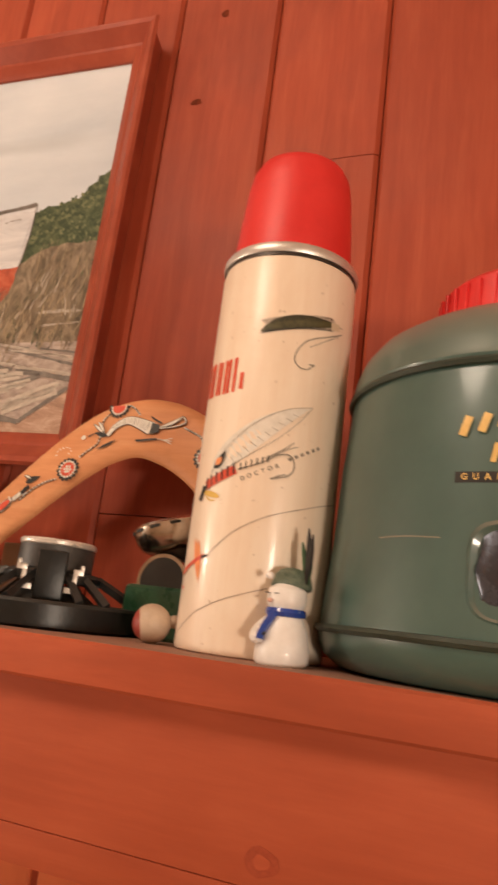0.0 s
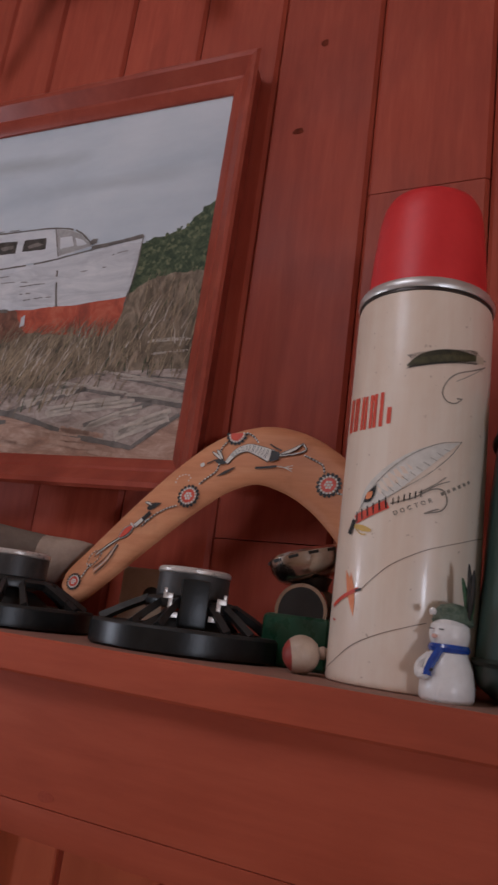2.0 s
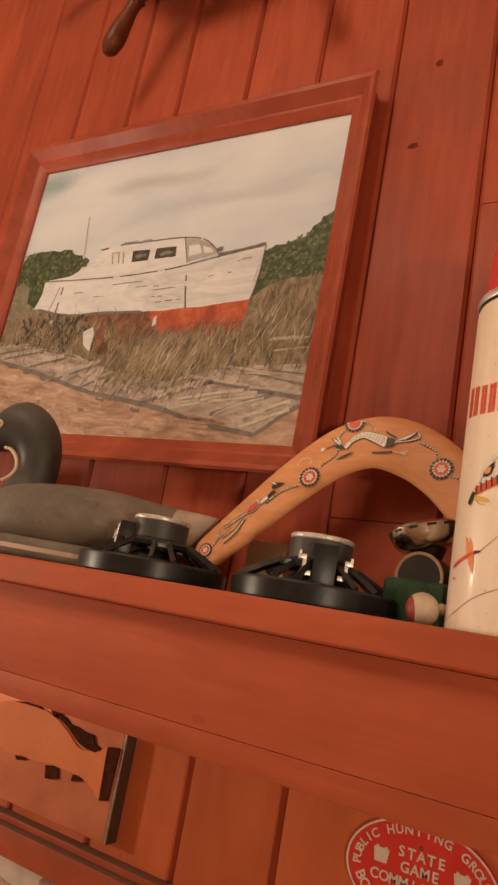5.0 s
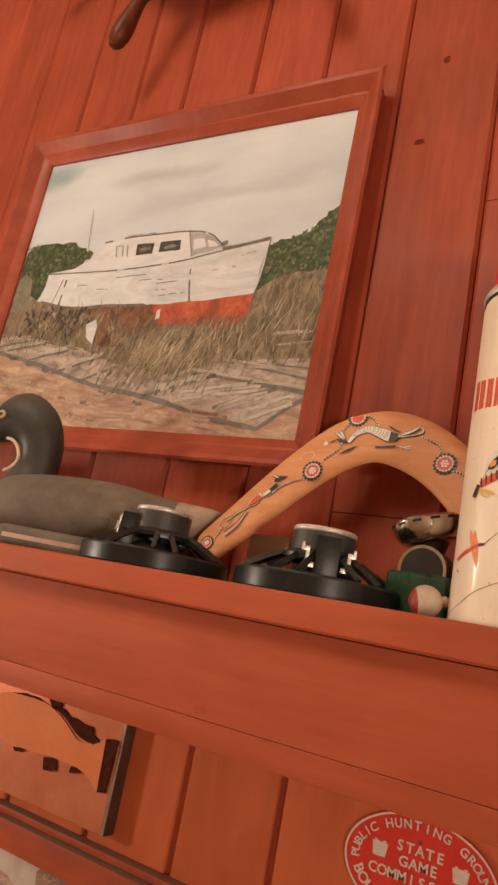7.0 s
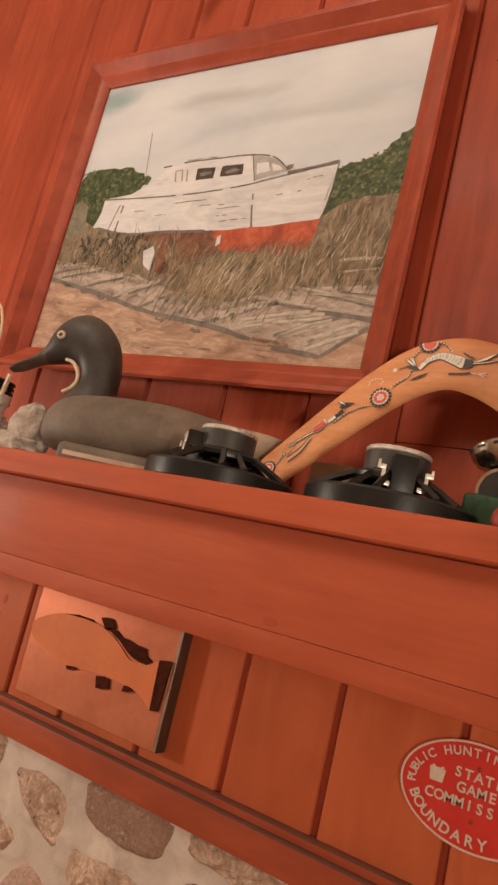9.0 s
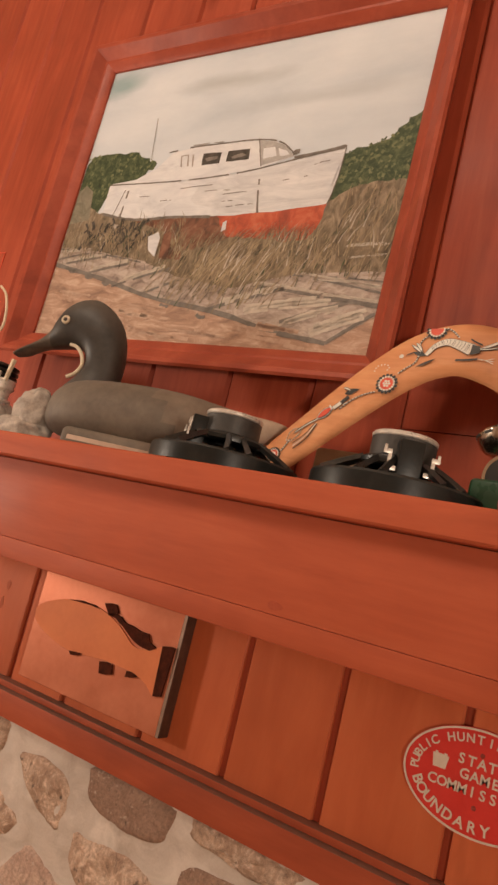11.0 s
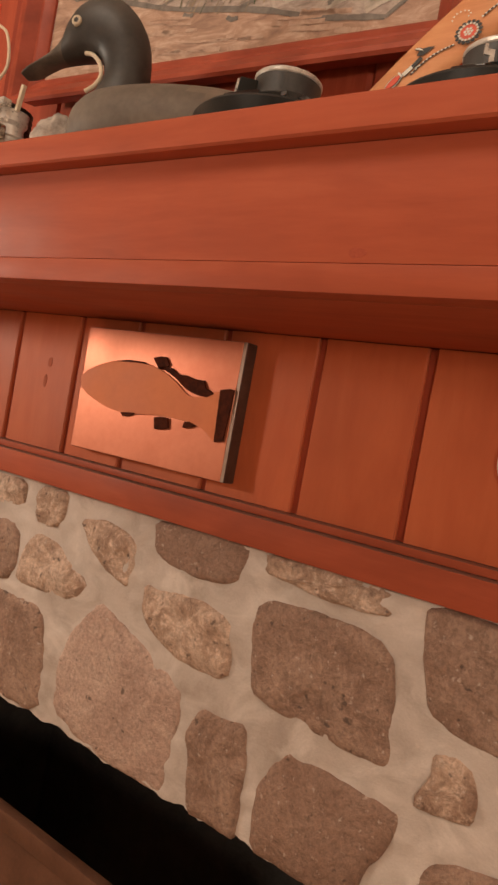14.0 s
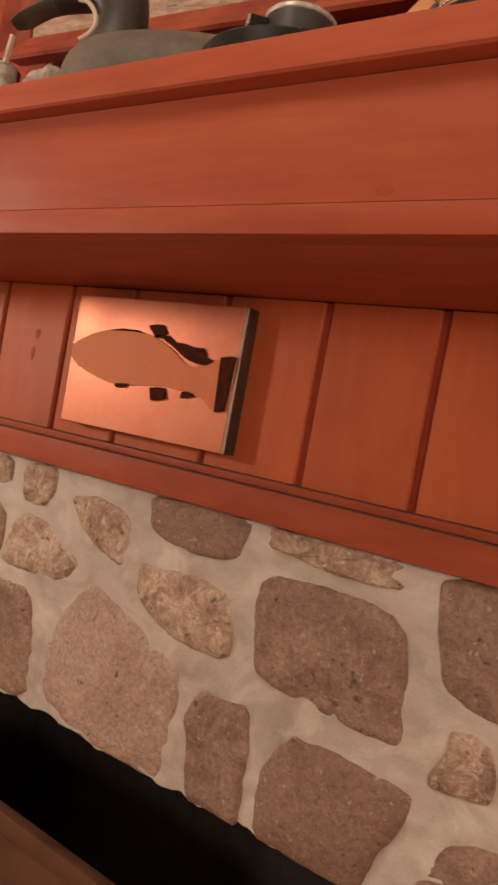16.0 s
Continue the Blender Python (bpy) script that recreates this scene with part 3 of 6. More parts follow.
rock([(-0.701, 1.081), (-0.652, 1.083), (-0.654, 1.056), (-0.670, 1.043), (-0.699, 1.043)], stone_tan, 0.006, 1.6, 13)
rock([(-0.795, 1.082), (-0.736, 1.082), (-0.730, 1.054), (-0.792, 1.052)], stone_tan, 0.006, 1.5, 14)
rock([(-0.800, 1.022), (-0.745, 1.028), (-0.728, 1.012), (-0.727, 0.980), (-0.740, 0.961), (-0.800, 0.957)], stone_brown, 0.006, 1.2, 15)
rock([(-0.186, 0.868), (-0.165, 0.896), (-0.110, 0.904), (-0.060, 0.890), (-0.060, 0.822), (-0.196, 0.822)], stone_brown, 0.006, 1.0, 16)
rock([(-0.120, 0.968), (-0.050, 0.982), (-0.040, 0.930), (-0.118, 0.922)], stone_pink, 0.006, 1.0, 17)
rock([(-0.065, 1.084), (0.03, 1.084), (0.03, 1.012), (-0.060, 1.005)], stone_pink, 0.006, 1.2, 18)
for i in range(7):
    for j in range(3):
        for base in (-1.26, 0.06):
            x, z = base + 0.062 * i + 0.03 * (j % 2), 0.868 + 0.088 * j
            if base < 0 and x > -0.88:
                continue
            w, h = 0.024 + 0.004 * noise.noise(Vector((x * 9, z * 9, 0))), 0.034
            rock([(x - w, z - h), (x - w * 1.05, z + h * 0.8), (x, z + h), (x + w, z + h * 0.8), (x + w * 0.95, z - h * 0.9)], (stone_brown, stone_pink, stone_tan)[(i + j) % 3], 0.006, 1.2, 20 + i + 7 * j)

# firebox behind the opening
firebox = bmesh.new()
add_box(firebox, -1.40, 0.60, 1.10, 1.20, 0.0, 0.95)
add_box(firebox, -1.40, -1.20, STONE + 0.161, 1.10, 0.0, 0.95)
add_box(firebox, 0.40, 0.60, STONE + 0.161, 1.10, 0.0, 0.95)
add_box(firebox, -1.40, 0.60, STONE + 0.161, 1.20, 0.95, 1.0)
single("firebox_wall", firebox, soot, "soot-blackened firebox inside the chimney", "firebox", kind="structure")
screen = thing("fire_screen", (-0.42, 0.60, 0.0), "rusty brown iron fire screen standing in the opening", "fire screen", turn=(0, 0.6, 0))
part("top_bar", box(-0.54, 0.56, -0.008, 0.008, 0.630, 0.655, 0.003), rusty, screen)
part("panel", box(-0.52, 0.54, -0.003, 0.003, 0.035, 0.6295, 0.001), rusty, screen)
for sx in (-0.53, 0.55):
    part("side_bar", box(sx - 0.010, sx + 0.010, -0.008, 0.008, 0.02, 0.6295, 0.003), rusty, screen)
    part("foot", box(sx - 0.012, sx + 0.012, -0.012, 0.12, 0.006, 0.0195, 0.002), rusty, screen)

# ---- the painting ----
PIC = (-0.5445, 0.5390, 1.7720)
painting = thing("framed_painting", PIC, "oil painting of a beached white boat in a red wooden frame", "painting", turn=(0, 0.5, 2.5))
HW, HH = 0.2490, 0.2055


def sky_material():
    """Overcast sky: cream cloud, a grey band across it and a blue gap in the upper corner."""
    m, t, b = nodes_of("painted_sky")
    v = coords(t, (1.0, 1.0, 2.6), vary=False)
    cloud = noise_node(t, v, 5.0, 4.0, 0.5, 0.2)
    brush = noise_node(t, v, 75.0, 4.0, 0.65)
    base = ramp(t, cloud, ((0.32, (0.49, 0.545, 0.60)), (0.50, (0.59, 0.635, 0.68)), (0.66, (0.67, 0.705, 0.74))))
    base = mixed(t, 0.06, base, ramp(t, brush, ((0.3, (0.50, 0.5, 0.5)), (0.7, (0.84, 0.83, 0.82)))))
    for centre, size, colour, most in (((-0.225, 0.180), (8.0, 20.0), (0.28, 0.39, 0.41), 0.95), ((-0.03, 0.158), (3.6, 26.0), (0.40, 0.43, 0.44), 0.75), ((0.12, 0.115), (3.6, 32.0), (0.45, 0.48, 0.50), 0.5)):
        c = t.nodes.new("ShaderNodeTexCoord").outputs["Object"]
        mp = t.nodes.new("ShaderNodeMapping")
        mp.inputs["Location"].default_value = (-centre[0] * size[0], 0, -centre[1] * size[1])
        mp.inputs["Scale"].default_value = (size[0], 0, size[1])
        link(t, c, mp.inputs["Vector"])
        far = t.nodes.new("ShaderNodeVectorMath")
        far.operation = "LENGTH"
        link(t, mp.outputs[0], far.inputs[0])
        wob = t.nodes.new("ShaderNodeMath")
        wob.operation = "MULTIPLY_ADD"
        wob.inputs[1].default_value = 1.1
        link(t, cloud, wob.inputs[0])
        link(t, far.outputs["Value"], wob.inputs[2])
        base = mixed(t, ramp(t, wob.outputs[0], ((0.60, (most,) * 3), (1.75, (0, 0, 0)))), base, colour)
    link(t, base, b.inputs["Base Color"])
    b.inputs["Roughness"].default_value = 0.6
    b.inputs["Specular IOR Level"].default_value = 0.25
    bumped(t, b, brush, 0.15, 0.0006)
    return m


def paint(name, stops, scale, stretch=(1, 1, 1)):
    m, t, b = nodes_of(name)
    v = coords(t, stretch, vary=False)
    n = noise_node(t, v, scale, 5.0, 0.7, 0.8)
    link(t, ramp(t, n, stops), b.inputs["Base Color"])
    b.inputs["Roughness"].default_value = 0.62
    b.inputs["Specular IOR Level"].default_value = 0.25
    bumped(t, b, n, 0.2, 0.0006)
    return m


p_tree = paint("painted_trees", ((0.3, (0.022, 0.034, 0.018)), (0.5, (0.062, 0.085, 0.040)), (0.7, (0.15, 0.17, 0.085))), 120)
p_grass = paint("painted_scrub", ((0.28, (0.085, 0.066, 0.045)), (0.5, (0.23, 0.178, 0.118)), (0.72, (0.42, 0.33, 0.23))), 60, (1.6, 1, 0.7))
p_sand = paint("painted_sand", ((0.28, (0.24, 0.15, 0.11)), (0.5, (0.42, 0.27, 0.19)), (0.72, (0.64, 0.48, 0.37))), 40, (0.6, 1, 2.0))
p_deck = paint("painted_boards", ((0.30, (0.20, 0.155, 0.13)), (0.5, (0.40, 0.325, 0.275)), (0.70, (0.58, 0.50, 0.43))), 60, (0.7, 1, 1.5))
p_hull = paint("painted_hull", ((0.3, (0.56, 0.565, 0.59)), (0.5, (0.67, 0.675, 0.69)), (0.7, (0.76, 0.76, 0.76))), 26, (0.7, 1, 2))
p_red = paint("painted_red_bottom", ((0.3, (0.26, 0.06, 0.035)), (0.5, (0.46, 0.095, 0.045)), (0.7, (0.56, 0.17, 0.09))), 50)
p_rust = paint("painted_brown_bottom", ((0.3, (0.10, 0.05, 0.035)), (0.5, (0.22, 0.10, 0.06)), (0.7, (0.32, 0.18, 0.12))), 50)
p_dark = paint("painted_dark", ((0.3, (0.03, 0.026, 0.022)), (0.7, (0.11, 0.095, 0.08))), 60)
p_grey = paint("painted_grey", ((0.3, (0.22, 0.20, 0.18)), (0.7, (0.40, 0.37, 0.33))), 60)
p_straw = paint("painted_straw", ((0.3, (0.27, 0.20, 0.115)), (0.7, (0.44, 0.345, 0.22))), 60)
p_line = paint("painted_grey_line", ((0.3, (0.12, 0.105, 0.09)), (0.7, (0.26, 0.23, 0.20))), 60)
p_pale = paint("painted_pale", ((0.3, (0.40, 0.345, 0.285)), (0.7, (0.62, 0.55, 0.46))), 60)

part("canvas", box(-HW - 0.004, HW + 0.004, 0.0, 0.008, -HH - 0.004, HH + 0.004), sky_material(), painting, "canvas painted with a cloudy grey sky")


def layer(name, pts, level, mat, ragged=0.0, label=""):
    """A flat field of paint, with an uneven edge where ragged."""
    q = list(pts)
    out = []
    for i, a in enumerate(q):
        b = q[(i + 1) % len(q)]
        k = max(1, int((Vector(b) - Vector(a)).length / 0.006)) if ragged else 1
        for s in range(k):
            u, w = a[0] + (b[0] - a[0]) * s / k, a[1] + (b[1] - a[1]) * s / k
            if ragged:
                u += ragged * noise.noise(Vector((u * 130, w * 130, level)))
                w += ragged * noise.noise(Vector((u * 130, w * 130, level + 7)))
            out.append((min(max(u, -HW), HW), min(max(w, -HH), HH)))
    bm = bmesh.new()
    vs = [bm.verts.new((u, -0.00008 * level, w)) for u, w in out]
    f = bm.faces.new(vs)
    bmesh.ops.triangulate(bm, faces=[f])
    return part(name, bm, mat, painting, label)


def stroke(bm, pts, width, level, mat=0):
    def lay(u, w):
        return (min(max(u, -HW), HW), -0.00008 * level, min(max(w, -HH), HH))
    add_ribbon(bm, pts, width, lay, mat)


# heights and widths on the canvas in metres from its middle
layer("painted_tree", [(-0.252, 0.050), (-0.242, 0.062), (-0.216, 0.069), (-0.183, 0.065), (-0.168, 0.068), (-0.139, 0.058), (-0.115, 0.046), (-0.131, 0.030), (-0.160, 0.015), (-0.190, 0.005), (-0.196, -0.02), (-0.252, -0.02)], 1, p_tree, 0.006)
layer("painted_tree", [(0.160, 0.030), (0.178, 0.039), (0.200, 0.039), (0.219, 0.049), (0.236, 0.069), (0.252, 0.080), (0.252, -0.02), (0.202, -0.02), (0.16, -0.04)], 1, p_tree, 0.006)
layer("painted_scrub", [(-0.252, 0.000), (-0.225, -0.008), (-0.20, -0.024), (-0.10, -0.034), (0.05, -0.036), (0.150, -0.034), (0.172, -0.018), (0.202, -0.006), (0.223, -0.004), (0.252, -0.004), (0.252, -0.15), (0.07, -0.17), (-0.252, -0.09)], 2, p_grass, 0.005)
layer("painted_sand", [(-0.252, -0.098), (-0.161, -0.117), (-0.056, -0.145), (0.055, -0.163), (0.122, -0.180), (0.199, -0.186), (0.252, -0.145), (0.252, -0.21), (-0.252, -0.21)], 3, p_sand, 0.004)
layer("painted_deck", [(-0.252, -0.074), (-0.173, -0.083), (-0.087, -0.098), (-0.03, -0.118), (0.06, -0.134), (0.088, -0.127), (0.141, -0.115), (0.252, -0.112), (0.252, -0.160), (0.199, -0.196), (0.122, -0.184), (0.055, -0.167), (-0.056, -0.149), (-0.161, -0.122), (-0.252, -0.104)], 4, p_deck, 0.002)
layer("painted_post", [(-0.252, -0.040), (-0.250, 0.012), (-0.237, 0.020), (-0.221, 0.011), (-0.211, -0.034)], 5, paint("painted_mossy_post", ((0.3, (0.14, 0.13, 0.09)), (0.7, (0.30, 0.27, 0.20))), 60), 0.002)
layer("painted_bottom", [(-0.15, -0.033), (-0.06, -0.036), (0.02, -0.038), (0.046, -0.067), (-0.02, -0.084), (-0.045, -0.080), (-0.062, -0.057), (-0.11, -0.044)], 4.5, p_rust, 0.003)
layer("painted_prop", [(-0.066, -0.056), (-0.040, -0.057), (-0.028, -0.096), (-0.058, -0.096)], 5, p_rust, 0.003)
layer("painted_bottom", [(0.010, -0.037), (0.060, -0.034), (0.160, -0.029), (0.1575, -0.048), (0.152, -0.064), (0.142, -0.073), (0.116, -0.075), (0.077, -0.070), (0.030, -0.066)], 5, p_red, 0.0025)
layer("painted_hull", [(-0.190, 0.018), (-0.104, 0.016), (-0.051, 0.016), (-0.001, 0.018), (0.045, 0.022), (0.088, 0.029), (0.124, 0.0345), (0.1655, 0.041), (0.1663, 0.023), (0.1645, 0.0), (0.1608, -0.019), (0.158, -0.030), (0.141, -0.0315), (0.117, -0.033), (0.094, -0.036), (0.062, -0.0355), (0.036, -0.0385), (-0.027, -0.037), (-0.064, -0.0355), (-0.110, -0.037), (-0.147, -0.0345), (-0.1885, -0.0255)], 6, p_hull, 0.0008, "white hull of the painted boat")
p_shade = paint("painted_hull_shade", ((0.3, (0.50, 0.50, 0.52)), (0.5, (0.62, 0.62, 0.63)), (0.7, (0.74, 0.73, 0.73))), 30, (0.5, 1, 2.4))
layer("hull_shade", [(-0.03, 0.008), (0.050, 0.018), (0.088, 0.026), (0.124, 0.031), (0.164, 0.037), (0.1645, 0.018), (0.160, -0.018), (0.156, -0.028), (0.117, -0.031), (0.094, -0.034), (0.062, -0.034), (0.02, -0.034), (-0.04, -0.015)], 6.5, p_shade, 0.004)
layer("painted_cabin", [(-0.188, 0.019), (-0.143, 0.0234), (-0.111, 0.039), (-0.091, 0.0592), (-0.059, 0.0632), (-0.015, 0.0635), (0.020, 0.0636), (0.0434, 0.0633), (0.067, 0.0595), (0.082, 0.053), (0.101, 0.036), (0.0556, 0.0245), (-0.001, 0.0185), (-0.051, 0.0165), (-0.104, 0.0165)], 7, p_hull, 0.0006)
layer("windshield_frame", [(0.0436, 0.0628), (0.067, 0.0590), (0.0815, 0.0526), (0.100, 0.0362), (0.0555, 0.0275)], 7.5, paint("painted_frame_grey", ((0.3, (0.30, 0.29, 0.28)), (0.7, (0.50, 0.48, 0.46))), 90), 0.0006)
for pts, wm in (([(-0.0759, 0.0536), (-0.063, 0.0537), (-0.0588, 0.0361), (-0.0716, 0.0359)], p_grey), ([(-0.0735, 0.0520), (-0.0645, 0.0520), (-0.061, 0.0361), (-0.0695, 0.0359)], p_hull), ([(-0.0568, 0.0531), (-0.0545, 0.0532), (-0.0505, 0.0347), (-0.0525, 0.0349)], p_grey),
                ([(-0.039, 0.0527), (-0.0102, 0.0524), (-0.0095, 0.0362), (-0.0375, 0.0362)], p_dark), ([(0.0003, 0.0526), (0.0325, 0.0525), (0.0347, 0.0379), (0.0007, 0.0372)], p_dark),
                ([(-0.034, 0.0452), (-0.015, 0.0475), (-0.014, 0.0425), (-0.030, 0.0400)], p_line), ([(0.006, 0.0440), (0.022, 0.0480), (0.030, 0.0440), (0.010, 0.0400)], p_line),
                ([(0.0528, 0.0512), (0.0685, 0.0515), (0.0745, 0.0385), (0.0560, 0.0362)], p_hull), ([(0.0745, 0.0490), (0.0862, 0.0451), (0.0925, 0.0390), (0.0795, 0.0378)], p_hull)):
    layer("painted_window", pts, 9.5 if wm in (p_line,) or (wm is p_hull and pts[0][0] < 0) else 8.5, wm, 0.0008)
random.seed(12)


def rough_line(bm, pts, width, level, broken=0.0):
    """A hand-drawn line: unsteady width, broken where the brush ran dry."""
    line = [tuple(v)[:2] for v in bent([(*p, 0) for p in pts], 8)]
    run = []
    for p in line + [None]:
        if p is None or random.random() < broken:
            if len(run) > 2:
                k = [random.uniform(0.9, 1.35) for _ in range(len(run) + 1)]
                stroke(bm, run, lambda f, k=k: width * k[int(f * (len(k) - 1))], level)
            run = []
        else:
            run.append((p[0] + random.uniform(-0.0002, 0.0002), p[1] + random.uniform(-0.0002, 0.0002)))


lines = bmesh.new()
sheer = [(-0.190, 0.018), (-0.104, 0.016), (-0.051, 0.016), (-0.001, 0.018), (0.045, 0.022), (0.088, 0.029), (0.124, 0.0345), (0.1645, 0.040)]
rough_line(lines, sheer, 0.0016, 10, 0.04)
rough_line(lines, [(0.100, 0.034), (0.130, 0.037), (0.1655, 0.0425)], 0.0034, 10)
rough_line(lines, [(-0.098, 0.0600), (-0.059, 0.0640), (-0.015, 0.0645), (0.020, 0.0650), (0.0434, 0.0640), (0.067, 0.0602), (0.082, 0.0535), (0.100, 0.038)], 0.0017, 10, 0.06)
rough_line(lines, [(-0.060, 0.0665), (-0.03, 0.0672), (0.0, 0.0665)], 0.0009, 10, 0.2)
rough_line(lines, [(0.0434, 0.0633), (0.049, 0.046), (0.0556, 0.0265)], 0.0013, 10)
rough_line(lines, [(-0.1372, 0.117), (-0.127, 0.0517)], 0.0007, 10)
rough_line(lines, [(-0.1515, 0.0123), (-0.1535, -0.0327)], 0.0026, 10, 0.15)
rough_line(lines, [(-0.156, 0.014), (-0.168, -0.030)], 0.0012, 10, 0.1)
rough_line(lines, [(0.0569, 0.0204), (0.062, -0.010), (0.0685, -0.0366)], 0.0022, 10, 0.1)
rough_line(lines, [(0.1663, 0.0429), (0.1645, 0.0), (0.158, -0.040)], 0.0013, 10)
rough_line(lines, [(0.0976, 0.0405), (0.1057, 0.0420)], 0.0055, 10)
rough_line(lines, [(-0.1885, -0.026), (-0.147, -0.035), (-0.110, -0.038), (-0.064, -0.0365), (0.0, -0.0385)], 0.0034, 10, 0.03)
for a, b in (((-0.0197, -0.002), (0.0191, -0.0033)), ((0.007, -0.0087), (0.0535, -0.0068)), ((-0.0003, -0.0189), (0.0369, -0.018)), ((0.0191, -0.0262), (0.0584, -0.0241)), ((-0.09, -0.012), (-0.07, -0.012)), ((-0.06, 0.004), (-0.01, 0.006)), ((0.09, 0.004), (0.125, 0.008)), ((0.13, 0.022), (0.15, 0.026)), ((-0.13, -0.004), (-0.11, -0.004))):
    rough_line(lines, [a, ((a[0] + b[0]) / 2, (a[1] + b[1]) / 2 + 0.0006), b], 0.0009, 10, 0.12)
# rails and sleepers of the slipway
rough_line(lines, [(-0.249, -0.102), (-0.161, -0.121), (-0.056, -0.148), (0.055, -0.166), (0.122, -0.183), (0.199, -0.195)], 0.0050, 10, 0.03)
rough_line(lines, [(-0.249, -0.078), (-0.173, -0.086), (-0.10, -0.098), (-0.04, -0.112)], 0.0022, 10, 0.1)
for a, b, w in (((-0.230, -0.1005), (-0.155, -0.091), 0.003), ((-0.247, -0.094), (-0.19, -0.086), 0.0025), ((-0.180, -0.1143), (-0.111, -0.1013), 0.003), ((-0.131, -0.1337), (-0.040, -0.108), 0.003), ((-0.073, -0.1424), (-0.020, -0.1233), 0.003), ((0.033, -0.161), (0.132, -0.1334), 0.0042), ((0.126, -0.1772), (0.214, -0.1478), 0.0042), ((0.199, -0.1947), (0.2475, -0.1596), 0.0036), ((0.088, -0.1295), (0.180, -0.1420), 0.003), ((0.180, -0.1430), (0.249, -0.1515), 0.0045), ((0.139, -0.116), (0.249, -0.1365), 0.0022), ((0.17, -0.118), (0.249, -0.124), 0.0016)):
    rough_line(lines, [a, ((a[0] + b[0]) / 2, (a[1] + b[1]) / 2 + 0.0008), b], w, 10, 0.05)
for x, z in ((-0.220, -0.109), (-0.185, -0.118), (-0.150, -0.127), (-0.04, -0.156), (0.02, -0.168)):
    rough_line(lines, [(x, z), (x + 0.006, z - 0.0035), (x + 0.014, z - 0.003)], 0.0040, 10)
tagged(part("painted_line", lines, p_line, painting), kind="stuff")
pale = bmesh.new()
for a, b, w in (((-0.240, -0.083), (-0.19, -0.080), 0.005), ((-0.225, -0.096), (-0.16, -0.088), 0.005), ((-0.175, -0.109), (-0.115, -0.097), 0.006), ((-0.12, -0.126), (-0.05, -0.106), 0.007), ((0.05, -0.152), (0.12, -0.134), 0.010), ((0.085, -0.160), (0.19, -0.146), 0.014), ((0.14, -0.175), (0.20, -0.155), 0.010), ((0.18, -0.182), (0.235, -0.160), 0.016), ((0.10, -0.1262), (0.18, -0.1380), 0.0030), ((0.18, -0.139), (0.249, -0.1465), 0.0036), ((0.15, -0.1140), (0.249, -0.1315), 0.0030), ((0.17, -0.122), (0.245, -0.1285), 0.0022), ((0.198, -0.082), (0.245, -0.0804), 0.0042), ((0.205, -0.096), (0.245, -0.093), 0.003), ((-0.16, -0.046), (-0.14, -0.050), 0.006)):
    for k in range(3):
        d = w * (k - 1) * 0.26
        rough_line(pale, [(a[0] + random.uniform(-0.004, 0.004), a[1] + d), ((a[0] + b[0]) / 2, (a[1] + b[1]) / 2 + d + 0.0008), (b[0] + random.uniform(-0.004, 0.004), b[1] + d)], w * 0.34, 10.5, 0.06)
tagged(part("pale_stroke", pale, p_pale, painting), kind="stuff")
blush = bmesh.new()
for _ in range(60):
    x, z = random.uniform(-0.24, 0.16), random.uniform(-0.200, -0.125)
    if z > -0.13 - 0.13 * (x + 0.24):
        continue
    rough_line(blush, [(x, z), (x + 0.02, z - 0.003), (x + random.uniform(0.03, 0.06), z - 0.006)], random.uniform(0.002, 0.005), 10.2, 0.1)
tagged(part("sand_stroke", blush, paint("painted_warm_sand", ((0.3, (0.38, 0.24, 0.17)), (0.7, (0.56, 0.41, 0.31))), 60), painting), kind="stuff")
dabs = [bmesh.new(), bmesh.new()]
for _ in range(420):
    if random.random() < 0.5:
        x = random.uniform(-0.248, -0.125)
        z = random.uniform(0.0, 0.066) - 0.4 * max(0, x + 0.165)
    else:
        x = random.uniform(0.168, 0.248)
        z = random.uniform(-0.005, 0.034 + 0.55 * max(0, x - 0.185))
    if z < 0.03 and -0.19 < x < 0.0:
        continue
    w = random.uniform(0.0016, 0.0042)
    stroke(dabs[random.random() < 0.35], [(x, z), (x + random.uniform(-0.002, 0.003), z + 0.0018), (x + random.uniform(-0.003, 0.004), z + 0.0032)], w, 1.6 + random.uniform(0, 0.8))
layer("painted_box", [(-0.0913, -0.0628), (-0.0757, -0.0568), (-0.0700, -0.0660), (-0.0720, -0.0921), (-0.0861, -0.0823)], 14.5, p_shade, 0.0016)
layer("painted_plate", [(0.0222, -0.0478), (0.0275, -0.0450), (0.0290, -0.0572), (0.0228, -0.0600)], 14.5, p_shade, 0.0010)
layer("painted_prop", [(-0.0660, -0.060), (-0.0540, -0.058), (-0.0500, -0.094), (-0.0640, -0.095)], 14.3, p_rust, 0.002)
p_leaf = paint("painted_leaf_light", ((0.3, (0.10, 0.12, 0.055)), (0.7, (0.21, 0.22, 0.11))), 90)
tagged(part("leaf_dab", dabs[0], p_tree, painting), kind="stuff")
tagged(part("light_leaf_dab", dabs[1], p_leaf, painting), kind="stuff")
clumps = bmesh.new()
for _ in range(42):
    x = random.uniform(-0.215, -0.085)
    z = random.uniform(-0.085, -0.045)
    rough_line(clumps, [(x, z), (x + random.uniform(-0.004, 0.008), z + 0.006), (x + random.uniform(-0.006, 0.012), z + 0.014)], random.uniform(0.002, 0.006), 11)
tagged(part("shadow_brush", clumps, p_dark, painting), kind="stuff")
